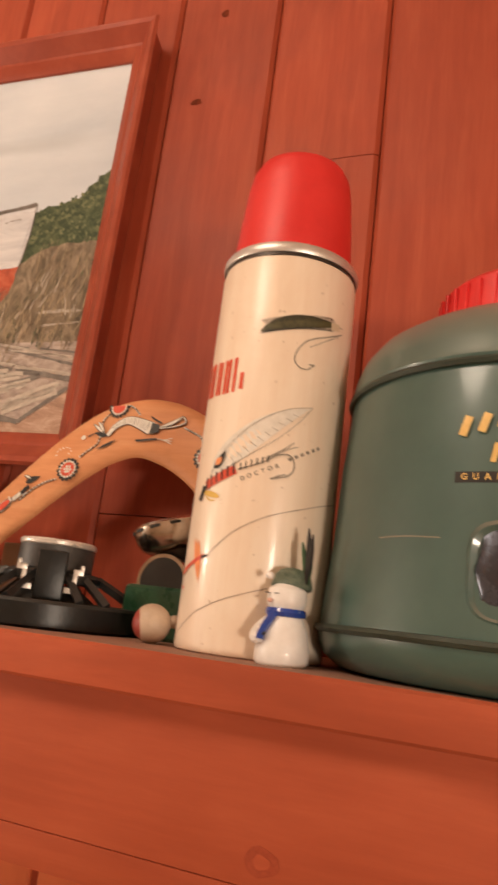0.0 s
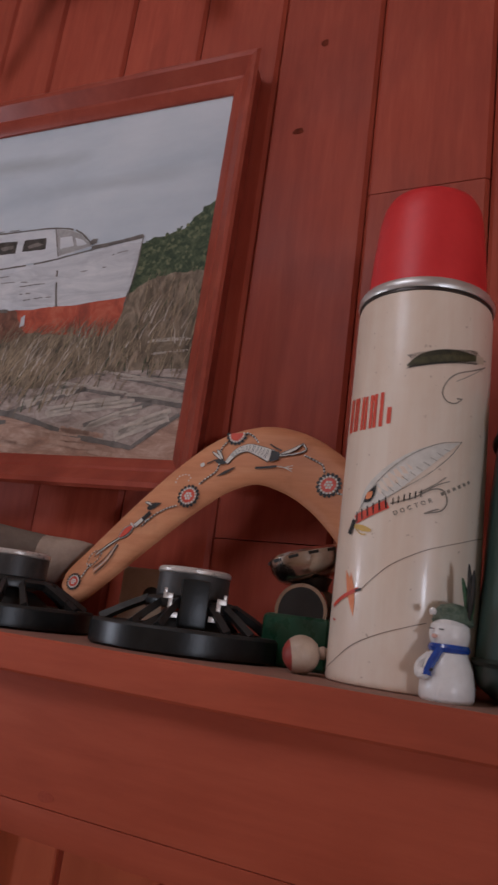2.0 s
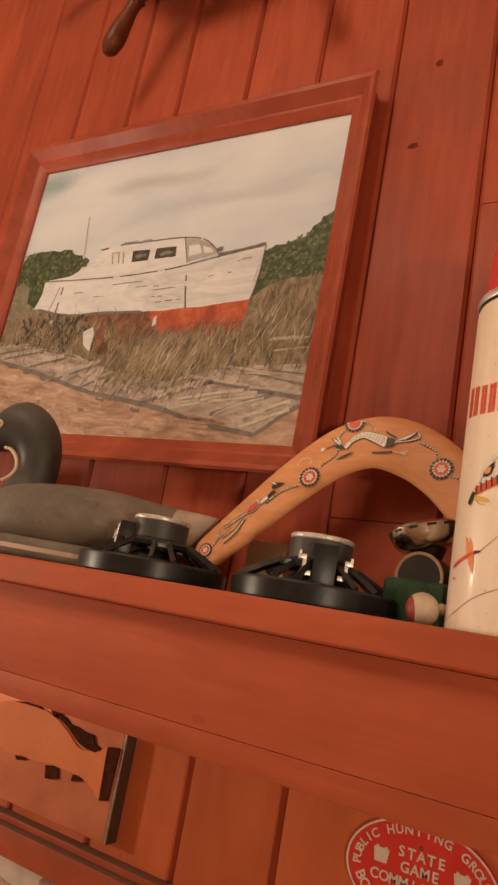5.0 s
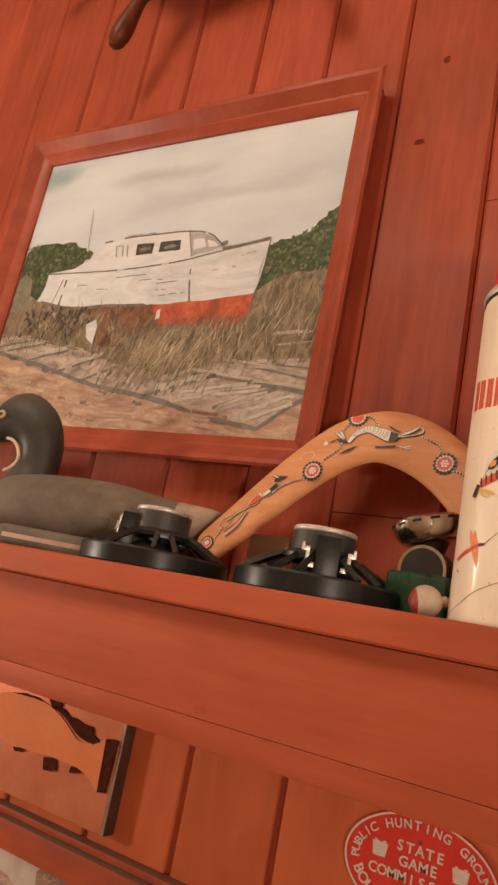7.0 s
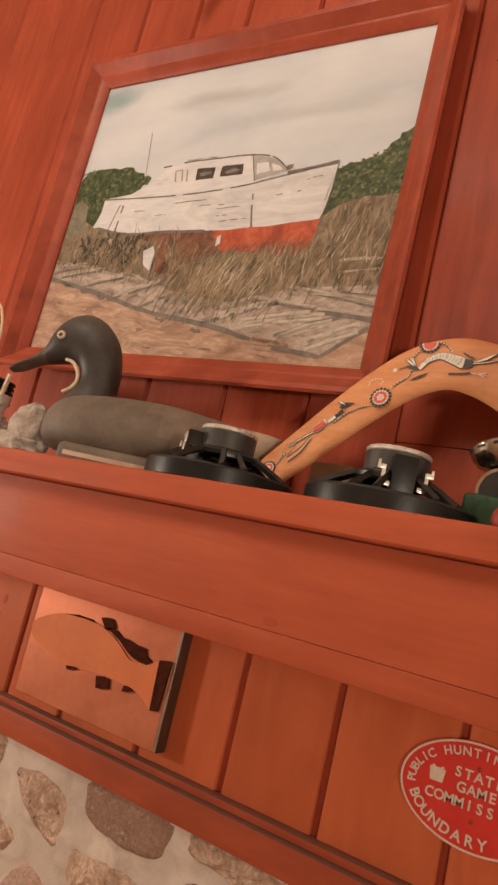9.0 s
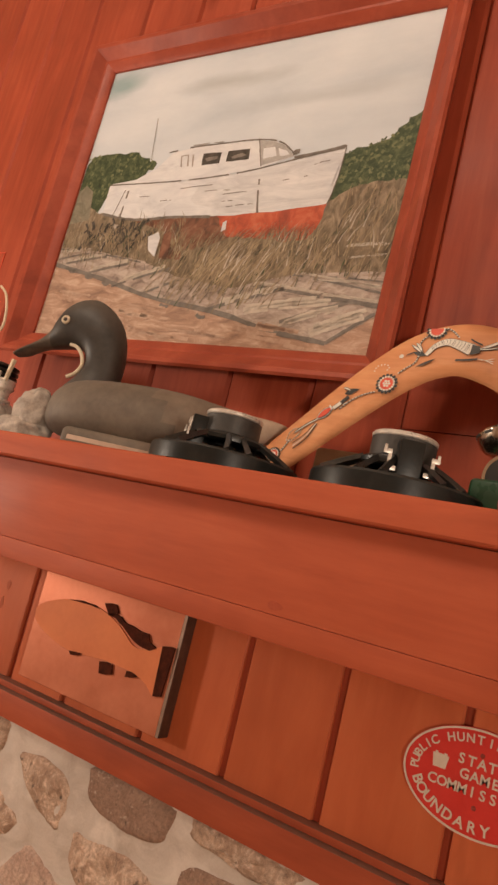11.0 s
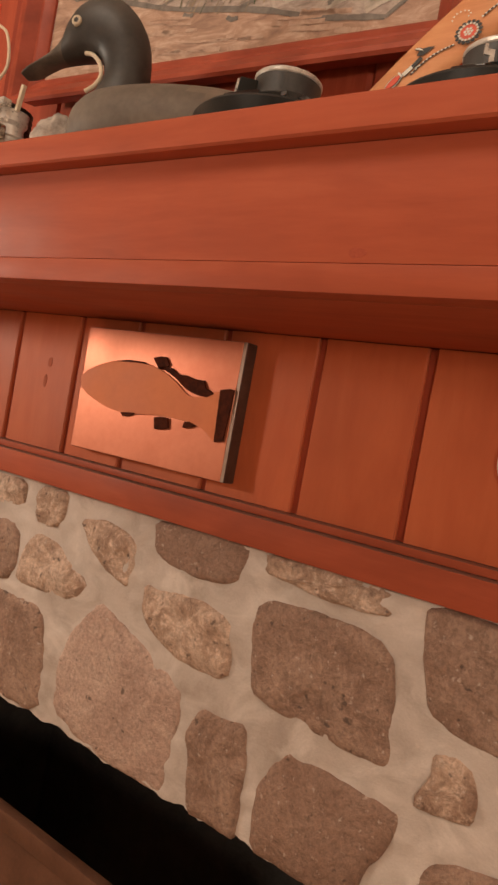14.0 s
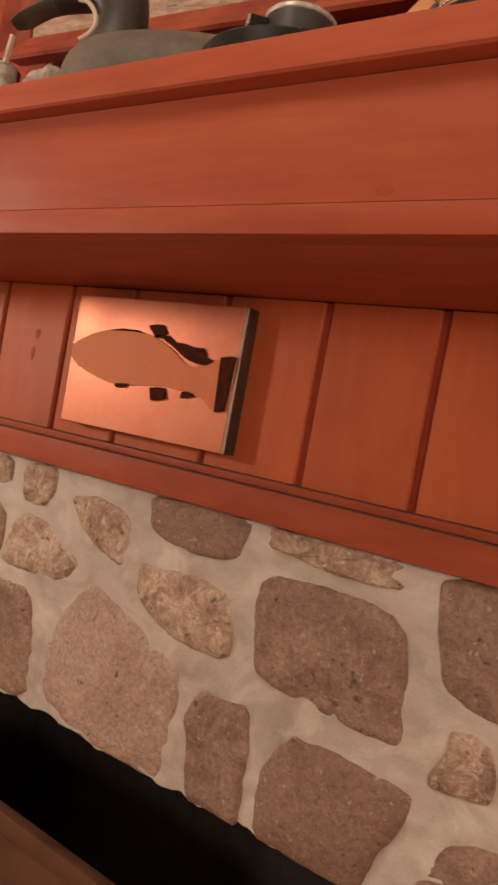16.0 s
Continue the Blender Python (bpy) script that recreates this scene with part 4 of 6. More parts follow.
for strokes_name, mat, count, lev in (("shadow_grass", p_dark, 60, 11.5), ("green_grass", p_tree, 200, 11.8), ("dark_grass", p_grass, 1300, 12.3), ("pale_grass", p_straw, 620, 12.8), ("white_grass", p_pale, 70, 13.2)):
    bm = bmesh.new()
    for _ in range(count):
        q = random.random()
        if q < 0.40:
            # tall blond clump before the keel
            x = random.gauss(0.035, 0.045)
            z = min(random.gauss(-0.100, 0.019), -0.066)
            h, lean = random.uniform(0.010, 0.034), random.uniform(0.1, 1.1)
        elif q < 0.72:
            # scrub beside the bow
            x = random.uniform(0.09, 0.249)
            z = random.uniform(-0.110, -0.010 if x > 0.18 else -0.060)
            h, lean = random.uniform(0.008, 0.030), random.uniform(-0.3, 0.8)
        else:
            x = random.uniform(-0.245, -0.03)
            z = random.gauss(-0.066, 0.014)
            h, lean = random.uniform(0.006, 0.020), random.uniform(-0.7, 0.7)
        z = min(max(z, -0.150), -0.008)
        lean *= h
        stroke(bm, [(x, z - h / 2), (x + lean * 0.35, z), (x + lean, z + h / 2)], lambda f, w=random.uniform(0.0005, 0.0015): w * (1.1 - f), lev + random.uniform(0, 0.4))
    tagged(part(strokes_name, bm, mat, painting), kind="stuff")


def frame_bar(long, turn, place):
    """A mitred bar: a raised outer edge sloping down to the canvas."""
    prof = [(0.012, 0.010), (0.010, -0.008), (0.004, -0.018), (0.001, -0.022), (0.004, -0.0245), (0.009, -0.0235), (0.022, -0.0115), (0.025, -0.0108), (0.031, -0.0075), (0.036, -0.003), (0.036, 0.010)]
    bm = bmesh.new()
    rows = []
    for d, y in prof:
        rows.append((bm.verts.new((-long + d, y, -d)), bm.verts.new((long - d, y, -d))))
    n = len(rows)
    for i in range(n):
        a, b = rows[i], rows[(i + 1) % n]
        bm.faces.new([a[0], a[1], b[1], b[0]])
    bm.faces.new([r[0] for r in rows])
    bm.faces.new([r[1] for r in rows])
    bm.transform(Matrix.Translation(place) @ Matrix.Rotation(radians(turn), 4, "Y"))
    part("frame_bar", bm, frame_wood, painting, smooth=0.25)


FW = 0.0365
frame_bar(HW + FW, 0, (0, 0, HH + FW))
frame_bar(HW + FW, 180, (0, 0, -HH - FW))
frame_bar(HH + FW, 90, (HW + FW, 0, 0))
frame_bar(HH + FW, -90, (-HW - FW, 0, 0))

# ---- the ship's wheel above ----
wheel = thing("ship_wheel", (-0.512, 0.482, 2.309), "dark varnished wooden ship's wheel hung on the wall", "ship's wheel")
WZ = 0.206
bm = bmesh.new()
add_lathe(bm, [(0.215, -0.020), (0.225, -0.024), (0.272, -0.024), (0.282, -0.018), (0.282, 0.018), (0.272, 0.024), (0.225, 0.024), (0.215, 0.020)], 64, Matrix.Translation((0, 0, WZ)) @ Matrix.Rotation(radians(90), 4, "X"), closed=True)
part("rim", bm, wheel_wood, wheel)
part("hub", lathe([(0, -0.035), (0.05, -0.035), (0.062, -0.028), (0.062, 0.028), (0.05, 0.040), (0, 0.040)], 40, Matrix.Translation((0, 0, WZ)) @ Matrix.Rotation(radians(90), 4, "X")), wheel_wood, wheel)
handle = [(0, 0.408), (0.008, 0.407), (0.015, 0.400), (0.0185, 0.388), (0.0185, 0.375), (0.015, 0.355), (0.012, 0.335), (0.013, 0.325), (0.017, 0.320), (0.013, 0.314), (0.018, 0.308), (0.014, 0.300), (0.019, 0.290), (0.019, 0.282), (0.0, 0.281)]
inner = [(0, 0.216), (0.013, 0.216), (0.016, 0.20), (0.012, 0.185), (0.017, 0.15), (0.013, 0.11), (0.017, 0.085), (0.014, 0.061), (0, 0.061)]
for i in range(8):
    m = Matrix.Translation((0, 0, WZ)) @ Matrix.Rotation(radians(22.5 + 45 * i), 4, "Y") @ Matrix.Diagonal((0.80, 0.80, 1.04, 1))
    part("handle", lathe(handle, 20, m), wheel_wood, wheel)
    part("spoke", lathe(inner, 20, m), wheel_wood, wheel)
part("wall_mount", lathe([(0, -0.0795), (0.045, -0.0795), (0.045, -0.036), (0, -0.036)], 32, Matrix.Translation((0, 0, WZ)) @ Matrix.Rotation(radians(90), 4, "X")), dark_metal, wheel)

# ---- thermos flask ----
TX, TY, TR = -0.0375, 0.418, 0.0422
flask = thing("vacuum_flask", (TX, TY, SHELF), "tall cream vacuum flask printed with fishing flies", "flask")
part("body", lathe([(0, 0.0), (0.0405, 0.0), (0.0417, 0.0008), (TR, 0.0025), (TR, 0.226), (0.0415, 0.230), (0, 0.230)], 64), cream_enamel, flask)
part("collar_gap", lathe([(0.0405, 0.2300), (0.0421, 0.2302), (0.0421, 0.2320), (0.0405, 0.2321)], 64, closed=True), dark_metal, flask)
part("collar", lathe([(0.036, 0.2322), (0.0425, 0.2322), (0.0432, 0.2338), (0.0432, 0.2362), (0.0418, 0.2388), (0.0385, 0.2402), (0.036, 0.2402)], 64, closed=True), bare_metal, flask, "bright aluminium collar")
part("cup", lathe([(0.0376, 0.2406), (0.0378, 0.2430), (0.0362, 0.2687), (0.0340, 0.2934), (0.0322, 0.3033), (0.0292, 0.3095), (0.0245, 0.3128), (0.018, 0.3145), (0.008, 0.3150), (0, 0.3151)], 64), red_plastic, flask, "red plastic cup with rounded top")


def on_flask(a, z, lift=0.0003):
    """Degrees round the flask from its front, and height above the shelf."""
    q = radians(a + 3.6)
    return ((TR + lift) * math.sin(q), -(TR + lift) * math.cos(q), z)


def fine(pts, steps=6):
    return [tuple(v) for v in bent([(*p, 0) for p in pts], steps)]


DEG = math.degrees(1 / TR)      # degrees per metre round the flask


def flask_print(name, strokes, mat, lift=0.0003):
    """Each stroke: points in degrees and height, and a width in metres or a function."""
    bm = bmesh.new()
    for pts, w in strokes:
        flat = [(a / DEG, z) for a, z in pts]
        add_ribbon(bm, fine(flat), w, lambda s, z: on_flask(s * DEG, z, lift))
    tagged(part(name, bm, mat, flask), kind="stuff" if len(strokes) > 3 else "")


def leaf(w, sharp=1.0):
    return lambda s: w * max(0.02, math.sin(math.pi * min(1, s * 1.02) ** sharp))


flask_print("printed_streamer", [([(-2, 0.181), (12, 0.1855), (30, 0.189), (50, 0.1915), (71, 0.194)], leaf(0.0086, 0.8))], olive_ink)
hair = []
random.seed(8)
for i in range(34):
    a = 2 + i * 1.75
    z = 0.183 + (a / 70) * 0.011
    hair.append(([(a, z + 0.002), (a - 2.0, z + 0.0036), (a - 4, z + 0.0046)], 0.00036))
    hair.append(([(a, z - 0.002), (a - 2.0, z - 0.0032), (a - 4, z - 0.0040)], 0.00034))
flask_print("printed_hackle", hair, black_ink, 0.0004)
flask_print("printed_eye", [([(56, 0.1915), (66, 0.1930)], 0.0044)], ivory, 0.0006)
flask_print("printed_hook", [([(70, 0.190), (55, 0.1845), (38, 0.179), (30, 0.173), (27, 0.166), (31, 0.1615), (38, 0.161), (44, 0.1645)], 0.0007), ([(44, 0.1645), (39, 0.1640)], 0.0008), ([(66, 0.188), (50, 0.180), (38, 0.1745)], 0.0004)], grey_ink)
# red maker's mark as plain bars
flask_print("printed_mark", [([(a, 0.1440 + abs(a + 33) * 0.00004), (a, 0.1645 + abs(a + 33) * 0.00008)], 0.0023) for a in (-61, -57, -51, -47, -40, -36, -30, -26, -20)] + [([(-13, 0.1460), (-13, 0.1560)], 0.0026), ([(-30, 0.1625), (-26, 0.1625)], 0.0024), ([(-61, 0.155), (-57, 0.155)], 0.0024), ([(-51, 0.1635), (-47, 0.1635)], 0.0024)], red_ink)
flask_print("printed_wing", [([(-32, 0.097), (-15, 0.108), (8, 0.122), (28, 0.132), (46, 0.139)], leaf(0.0155, 0.62))], white_ink)
flask_print("printed_wing_edge", [([(-36, 0.091), (-22, 0.108), (0, 0.124), (25, 0.135), (46, 0.1392)], 0.00035), ([(-30, 0.094), (-8, 0.103), (18, 0.116), (36, 0.129), (46, 0.1392)], 0.00035)] + [([(-14 + 5 * i, 0.106 + 0.0030 * i), (-9 + 5 * i, 0.1025 + 0.0033 * i)], 0.00025) for i in range(10)], grey_ink, 0.0005)
flask_print("printed_body", [([(-36, 0.090), (-20, 0.095), (-8, 0.099)], 0.0052)], red_ink, 0.0005)
flask_print("printed_ribs", [([(-34 + 5 * i, 0.0885 + 0.0016 * i), (-35 + 5 * i, 0.0945 + 0.0016 * i)], 0.0010) for i in range(6)] + [([(-42, 0.082), (-37, 0.090)], 0.0034), ([(-29, 0.100), (-24, 0.103), (-18, 0.110)], leaf(0.0050))] + [([(-4 + 4 * i, 0.0985 + 0.0011 * i), (-4 + 4 * i, 0.1025 + 0.0011 * i)], 0.0006) for i in range(6)], black_ink, 0.0007)
flask_print("printed_cheek", [([(-27, 0.1015), (-21, 0.106)], leaf(0.0040))], orange_ink, 0.0009)
flask_print("printed_beard", [([(-38, 0.087), (-28, 0.085), (-20, 0.0835)], lambda s: 0.001 + 0.003 * s * (1 - s) * 3), ([(-38, 0.087), (-30, 0.082), (-24, 0.0815)], 0.0007)], yellow_ink, 0.0005)
flask_print("printed_hook", [([(-6, 0.099), (10, 0.103), (24, 0.109), (33, 0.109), (36, 0.103), (32, 0.098), (24, 0.0960), (19, 0.0950)], 0.0008), ([(19, 0.095), (26, 0.0975), (30, 0.0985)], 0.0008), ([(14, 0.106), (26, 0.112), (34, 0.117)], 0.0006), ([(16, 0.106), (28, 0.112), (37, 0.115)], 0.0006)], grey_ink, 0.0005)
flask_print("printed_caption", [([(31 + 4.6 * i, 0.107 + 0.0019 * i), (33.4 + 4.6 * i, 0.108 + 0.0019 * i)], 0.0018) for i in range(6)], grey_ink)
caption = bmesh.new()
for i, ch in enumerate("DOCTOR"):
    a, z = -1.5 + 4.9 * i, 0.0940 + 0.0017 * i
    add_glyph(caption, ch, 0.0034, Matrix.Translation(on_flask(a, z, 0.0005)) @ Matrix.Rotation(radians(a + 3.6), 4, "Z") @ Matrix.Rotation(radians(90), 4, "X") @ Matrix.Rotation(radians(24), 4, "Z"))
part("printed_word", caption, grey_ink, flask)
flask_print("printed_line", [([(-26, 0.050), (-14, 0.058), (-3, 0.065), (12, 0.0715), (25, 0.076), (45, 0.081), (67, 0.086), (85, 0.089)], 0.00034), ([(-70, 0.004), (-47, 0.012), (-28, 0.021), (-8, 0.028), (10, 0.033), (26, 0.037)], 0.00034)], brown_ink)
flask_print("printed_wet_fly", [([(-42, 0.061), (-37, 0.053), (-33, 0.045), (-30, 0.036)], leaf(0.0055)), ([(-36, 0.060), (-34, 0.050), (-33, 0.042)], leaf(0.004))], orange_ink)
flask_print("printed_wet_body", [([(-58, 0.041), (-44, 0.046), (-27, 0.051)], 0.0022), ([(-56, 0.034), (-52, 0.033)], 0.001)], red_ink, 0.0005)
flask_print("printed_head", [([(-30, 0.050), (-24, 0.051)], 0.0014)], black_ink, 0.0006)

# ---- snowman figure: one plain mesh ----
bm = bmesh.new()
add_lathe(bm, [(0, 0), (0.0125, 0), (0.0136, 0.002), (0.0136, 0.008), (0.0122, 0.016), (0.0098, 0.0225), (0.0082, 0.0255), (0, 0.0256)], 36, mat=0)
add_lathe(bm, [(0, 0.0255), (0.0078, 0.0262), (0.0097, 0.029), (0.0102, 0.0325), (0.0095, 0.037), (0.006, 0.0400), (0, 0.0402)], 36, mat=0)
add_lathe(bm, [(0.0085, 0.0232), (0.0101, 0.0240), (0.0106, 0.0258), (0.0098, 0.0276), (0.0082, 0.0278)], 36, mat=1, closed=True)
add_tube(bm, bent([(-0.001, -0.0103, 0.0255), (-0.0035, -0.0118, 0.020), (-0.0055, -0.0134, 0.0150), (-0.0058, -0.0140, 0.0118)], 4), [0.0022] * 7 + [0.0020] * 5 + [0.0024], 8, mat=1)
add_lathe(bm, [(0, 0.0380), (0.0100, 0.0380), (0.0107, 0.0392), (0.0101, 0.0412), (0.0092, 0.0446), (0.0070, 0.0472), (0.0030, 0.0484), (0, 0.0485)], 30, Matrix.Rotation(radians(-6), 4, "X"), mat=2)
add_lathe(bm, [(0, -0.0020), (0.0015, -0.0014), (0.002, 0), (0.0015, 0.0014), (0, 0.002)], 12, Matrix.Translation((-0.0065, -0.0085, 0.0430)), mat=0)
for ax in (-1,):
    add_tube(bm, bent([(ax * 0.0088, -0.001, 0.0215), (ax * 0.0132, -0.003, 0.0165), (ax * 0.0110, -0.0098, 0.0125), (ax * 0.0062, -0.0132, 0.0125)], 4), [0.0026] * 9 + [0.0028, 0.0030, 0.0030, 0.0022], 8, mat=0)
add_tube(bm, [(-0.0100, -0.0112, 0.0112), (-0.0028, -0.0150, 0.0150)], 0.0007, 6, mat=3)
add_lathe(bm, [(0, -0.0012), (0.0011, -0.0008), (0.0014, 0), (0.0011, 0.0008), (0, 0.0012)], 10, Matrix.Translation((-0.0045, -0.0098, 0.0310)), mat=4)
for ex in (-0.0062, -0.0010):
    add_box(bm, ex - 0.0011, ex + 0.0011, -0.0103, -0.0092, 0.0343, 0.0348, mat=3)
for lx, ly, lz, bx, bm_i in ((0.0085, 0.002, 0.040, 0.0075, 5), (0.0088, 0.001, 0.040, 0.0105, 5), (0.0083, 0.003, 0.040, 0.0040, 6), (0.0090, 0.002, 0.040, 0.0095, 6)):
    top = {0.0075: 0.0690, 0.0105: 0.0660, 0.0040: 0.0620, 0.0095: 0.0580}[bx]
    add_tube(bm, bent([(lx, ly, lz), ((lx + bx) / 2 + 0.0006, ly, (lz + top) / 2), (bx, ly, top)], 4), [0.0010, 0.0012, 0.0014, 0.0015, 0.0015, 0.0014, 0.0012, 0.0009, 0.0004], 6, mat=bm_i)
single("snowman_figurine", bm, [glaze_white, glaze_blue, glaze_green, black_ink, glaze_pink, black_ink, sprig_green], "small white glazed snowman with blue scarf and green hat", "figurine", (-0.0030, 0.3745, SHELF), (0, 0, -8))

# ---- picnic jug ----
JX, JY, JR = 0.1073, 0.444, 0.1075
jug = thing("picnic_jug", (JX, JY, SHELF), "large dark green enamelled picnic jug with red cap", "jug")
jug.scale = (0.958, 0.958, 0.958)
part("body", lathe([(0, 0.0), (0.088, 0.0), (0.100, 0.002), (0.1085, 0.008), (0.1120, 0.015), (0.1130, 0.020), (0.1122, 0.026), (0.1085, 0.07), (0.1068, 0.112), (0.1042, 0.146), (0.1030, 0.156), (0, 0.156)], 96), green_enamel, jug)
part("lower_seam", lathe([(0.1105, 0.0192), (0.1145, 0.0202), (0.1156, 0.0220), (0.1145, 0.0238), (0.1105, 0.0245)], 96, closed=True), green_trim, jug)
part("shoulder", lathe([(0.0980, 0.1562), (0.1040, 0.1562), (0.1050, 0.1590), (0.1040, 0.1625), (0.1030, 0.1690), (0.0995, 0.1785), (0.0925, 0.1880), (0.0800, 0.1965), (0.062, 0.2022), (0.045, 0.2045), (0, 0.2047)], 96), green_enamel, jug, "dusty domed green shoulder")
part("shoulder_seam", lathe([(0.1020, 0.1535), (0.1054, 0.1537), (0.1064, 0.1556), (0.1054, 0.1572), (0.1020, 0.1576)], 96, closed=True), green_trim, jug)
cap = [(0, 0.2048), (0.054, 0.2048), (0.0545, 0.2100), (0.0525, 0.2300), (0.049, 0.2335), (0, 0.2340)]
part("cap", lathe(cap, 72), red_plastic, jug, "ribbed red plastic cap")
for i in range(36):
    a = 2 * math.pi * i / 36
    m = Matrix.Rotation(a, 4, "Z")
    rib = box(0.0525, 0.0554, -0.0012, 0.0012, 0.2065, 0.2280, 0.0004, segments=1)
    rib.transform(m)
    part("cap_rib", rib, red_plastic, jug)


def on_jug(s, z, lift=0.0004):
    q = s / JR
    r = (0.1105 - 0.002 * max(0, z - 0.026) / 0.044 if z < 0.07 else 0.1085 - 0.0017 * (z - 0.07) / 0.042 if z < 0.09 else 0.1068 + (0.12 - z) * 0.02 if z < 0.12 else 0.1068 - (z - 0.12) * 0.07) + lift
    return (r * math.sin(q), -r * math.cos(q), z)


def jug_print(name, strokes, mat, lift=0.0004):
    bm = bmesh.new()
    for pts, w in strokes:
        add_ribbon(bm, fine(pts), w, lambda s, z: on_jug(s, z, lift))
    tagged(part(name, bm, mat, jug), kind="stuff" if len(strokes) > 3 else "")


jug_print("label_band", [([(-0.030, 0.0965), (0.0, 0.0965), (0.030, 0.0965)], 0.0052)], black_ink)
# gold lettering of the maker as plain slanted bars
jug_print("label_mark", [([(-0.0275 + 0.0088 * i, 0.1165 + 0.0016 * i), (-0.0245 + 0.0088 * i, 0.1260 + 0.0012 * i)], 0.0040) for i in range(7)] + [([(-0.013 + 0.008 * i, 0.1035), (-0.011 + 0.008 * i, 0.1125)], 0.0026) for i in range(4)], gold_ink, 0.0008)
bm = bmesh.new()
for i, ch in enumerate("GUARA"):
    s = -0.0255 + 0.0053 * i
    q = s / JR
    m = Matrix.Translation(on_jug(s, 0.0965, 0.0009)) @ Matrix.Rotation(q, 4, "Z") @ Matrix.Rotation(radians(90), 4, "X")
    add_glyph(bm, ch, 0.0042, m)
part("label_lettering", bm, gold_ink, jug)
jug_print("label_bars", [([(0.002 + 0.0053 * i, 0.0965), (0.0045 + 0.0053 * i, 0.0965)], 0.0026) for i in range(5)], gold_ink, 0.0009)
# spigot recess: a rounded chrome-lined well with its frame
bm = bmesh.new()
ring_o, ring_i, well = [], [], []
for i in range(40):
    a = 2 * math.pi * i / 40
    ca, sa = math.cos(a), math.sin(a)
    sx, sz = math.copysign(abs(ca) ** 0.55, ca), math.copysign(abs(sa) ** 0.55, sa)
    ring_o.append(bm.verts.new(on_jug(0.0225 * sx, 0.0535 + 0.0235 * sz, 0.0006)))
    ring_i.append(bm.verts.new(on_jug(0.0205 * sx, 0.0535 + 0.0215 * sz, 0.0022)))
    well.append(bm.verts.new(on_jug(0.0180 * sx, 0.0535 + 0.0190 * sz, 0.0004)))
for i in range(40):
    j = (i + 1) % 40
    bm.faces.new([ring_o[i], ring_o[j], ring_i[j], ring_i[i]])
    bm.faces.new([ring_i[i], ring_i[j], well[j], well[i]])
part("recess_frame", bm, green_enamel, jug)
bm = bmesh.new()
rows = []
for k in range(13):
    s = -0.0182 + 0.0364 * k / 12
    e = max(0.0, 1 - abs(s / 0.0182) ** 3.6) ** (1 / 3.6) * 0.0192
    rows.append([bm.verts.new(on_jug(s, 0.0535 + e * w, 0.0006 + 0.0015 * (1 - w * w))) for w in (-1, -0.6, -0.2, 0.2, 0.6, 1)])
for a, b in zip(rows, rows[1:]):
    for i in range(5):
        bm.faces.new([a[i], b[i], b[i + 1], a[i + 1]])
bmesh.ops.remove_doubles(bm, verts=bm.verts, dist=1e-6)
part("recess_plate", bm, blue_steel, jug, "shiny metal plate in the recess")
m = Matrix.Translation((0, -JR - 0.002, 0.0535)) @ Matrix.Rotation(radians(90), 4, "X")
part("spigot", lathe([(0, 0.014), (0.006, 0.013), (0.008, 0.009), (0.008, 0.0), (0.0, 0.0)], 24, m), red_plastic, jug, "red push spigot")
jug_print("scratch", [([(-0.070, 0.068), (-0.055, 0.0685), (-0.035, 0.068)], 0.0006)], grey_ink)

# ---- boomerang leaning on the wall ----
boomerang = thing("boomerang", (-0.189, 0.490, SHELF), "honey wooden boomerang painted with dot motifs", "boomerang", turn=(-10.0, 0, 0))
boomerang.scale = (0.975, 1.0, 0.97)
SPINE = bent([(-0.163, 0.031, 0), (-0.128, 0.070, 0), (-0.096, 0.106, 0), (-0.062, 0.140, 0), (-0.032, 0.162, 0), (0.000, 0.1705, 0), (0.034, 0.162, 0), (0.066, 0.142, 0), (0.094, 0.113, 0), (0.120, 0.076, 0), (0.146, 0.034, 0)], 7)


def boom_width(s):
    end = min(s, 1 - s)
    return (0.0555 - 0.019 * (max(0, 0.42 - end) / 0.42) ** 1.2) * min(1.0, 0.6 + (end / 0.02) ** 0.5 * 0.4)


def boom_body():
    bm = bmesh.new()
    n = len(SPINE)
    rows = []
    for i, p in enumerate(SPINE):
        d = (SPINE[min(i + 1, n - 1)] - SPINE[max(i - 1, 0)]).normalized()
        q = Vector((-d.y, d.x))
        w = boom_width(i / (n - 1)) / 2
        sec = [(-w, 0.0), (-w * 0.92, -0.0030), (-w * 0.6, -0.0048), (0, -0.0054), (w * 0.6, -0.0048), (w * 0.92, -0.0030), (w, 0.0), (w * 0.9, 0.0022), (0, 0.0026), (-w * 0.9, 0.0022)]
        rows.append([bm.verts.new((p.x + q.x * a, y, p.y + q.y * a)) for a, y in sec])
    for a, b in zip(rows, rows[1:]):
        for i in range(10):
            bm.faces.new([a[i], a[(i + 1) % 10], b[(i + 1) % 10], b[i]])
    bm.faces.new(rows[0])
    bm.faces.new(rows[-1])
    return bm


part("blade", boom_body(), raw_wood, boomerang, smooth=1.0)


def face(a, b, lift):
    return (a, -0.0057 - lift, b)


def dots(bm, pts, r, lift=0.0003):
    for x, z in pts:
        ring = [bm.verts.new(face(x + r * math.cos(k), z + r * math.sin(k), lift)) for k in (2 * math.pi * i / 8 for i in range(8))]
        bm.faces.new(ring)


def spaced(pts, step):
    line = fine(pts, 12)
    out, run = [], step
    for a, b in zip(line, line[1:]):
        run += math.dist(a[:2], b[:2])
        if run >= step:
            out.append(b[:2])
            run = 0.0
    return out


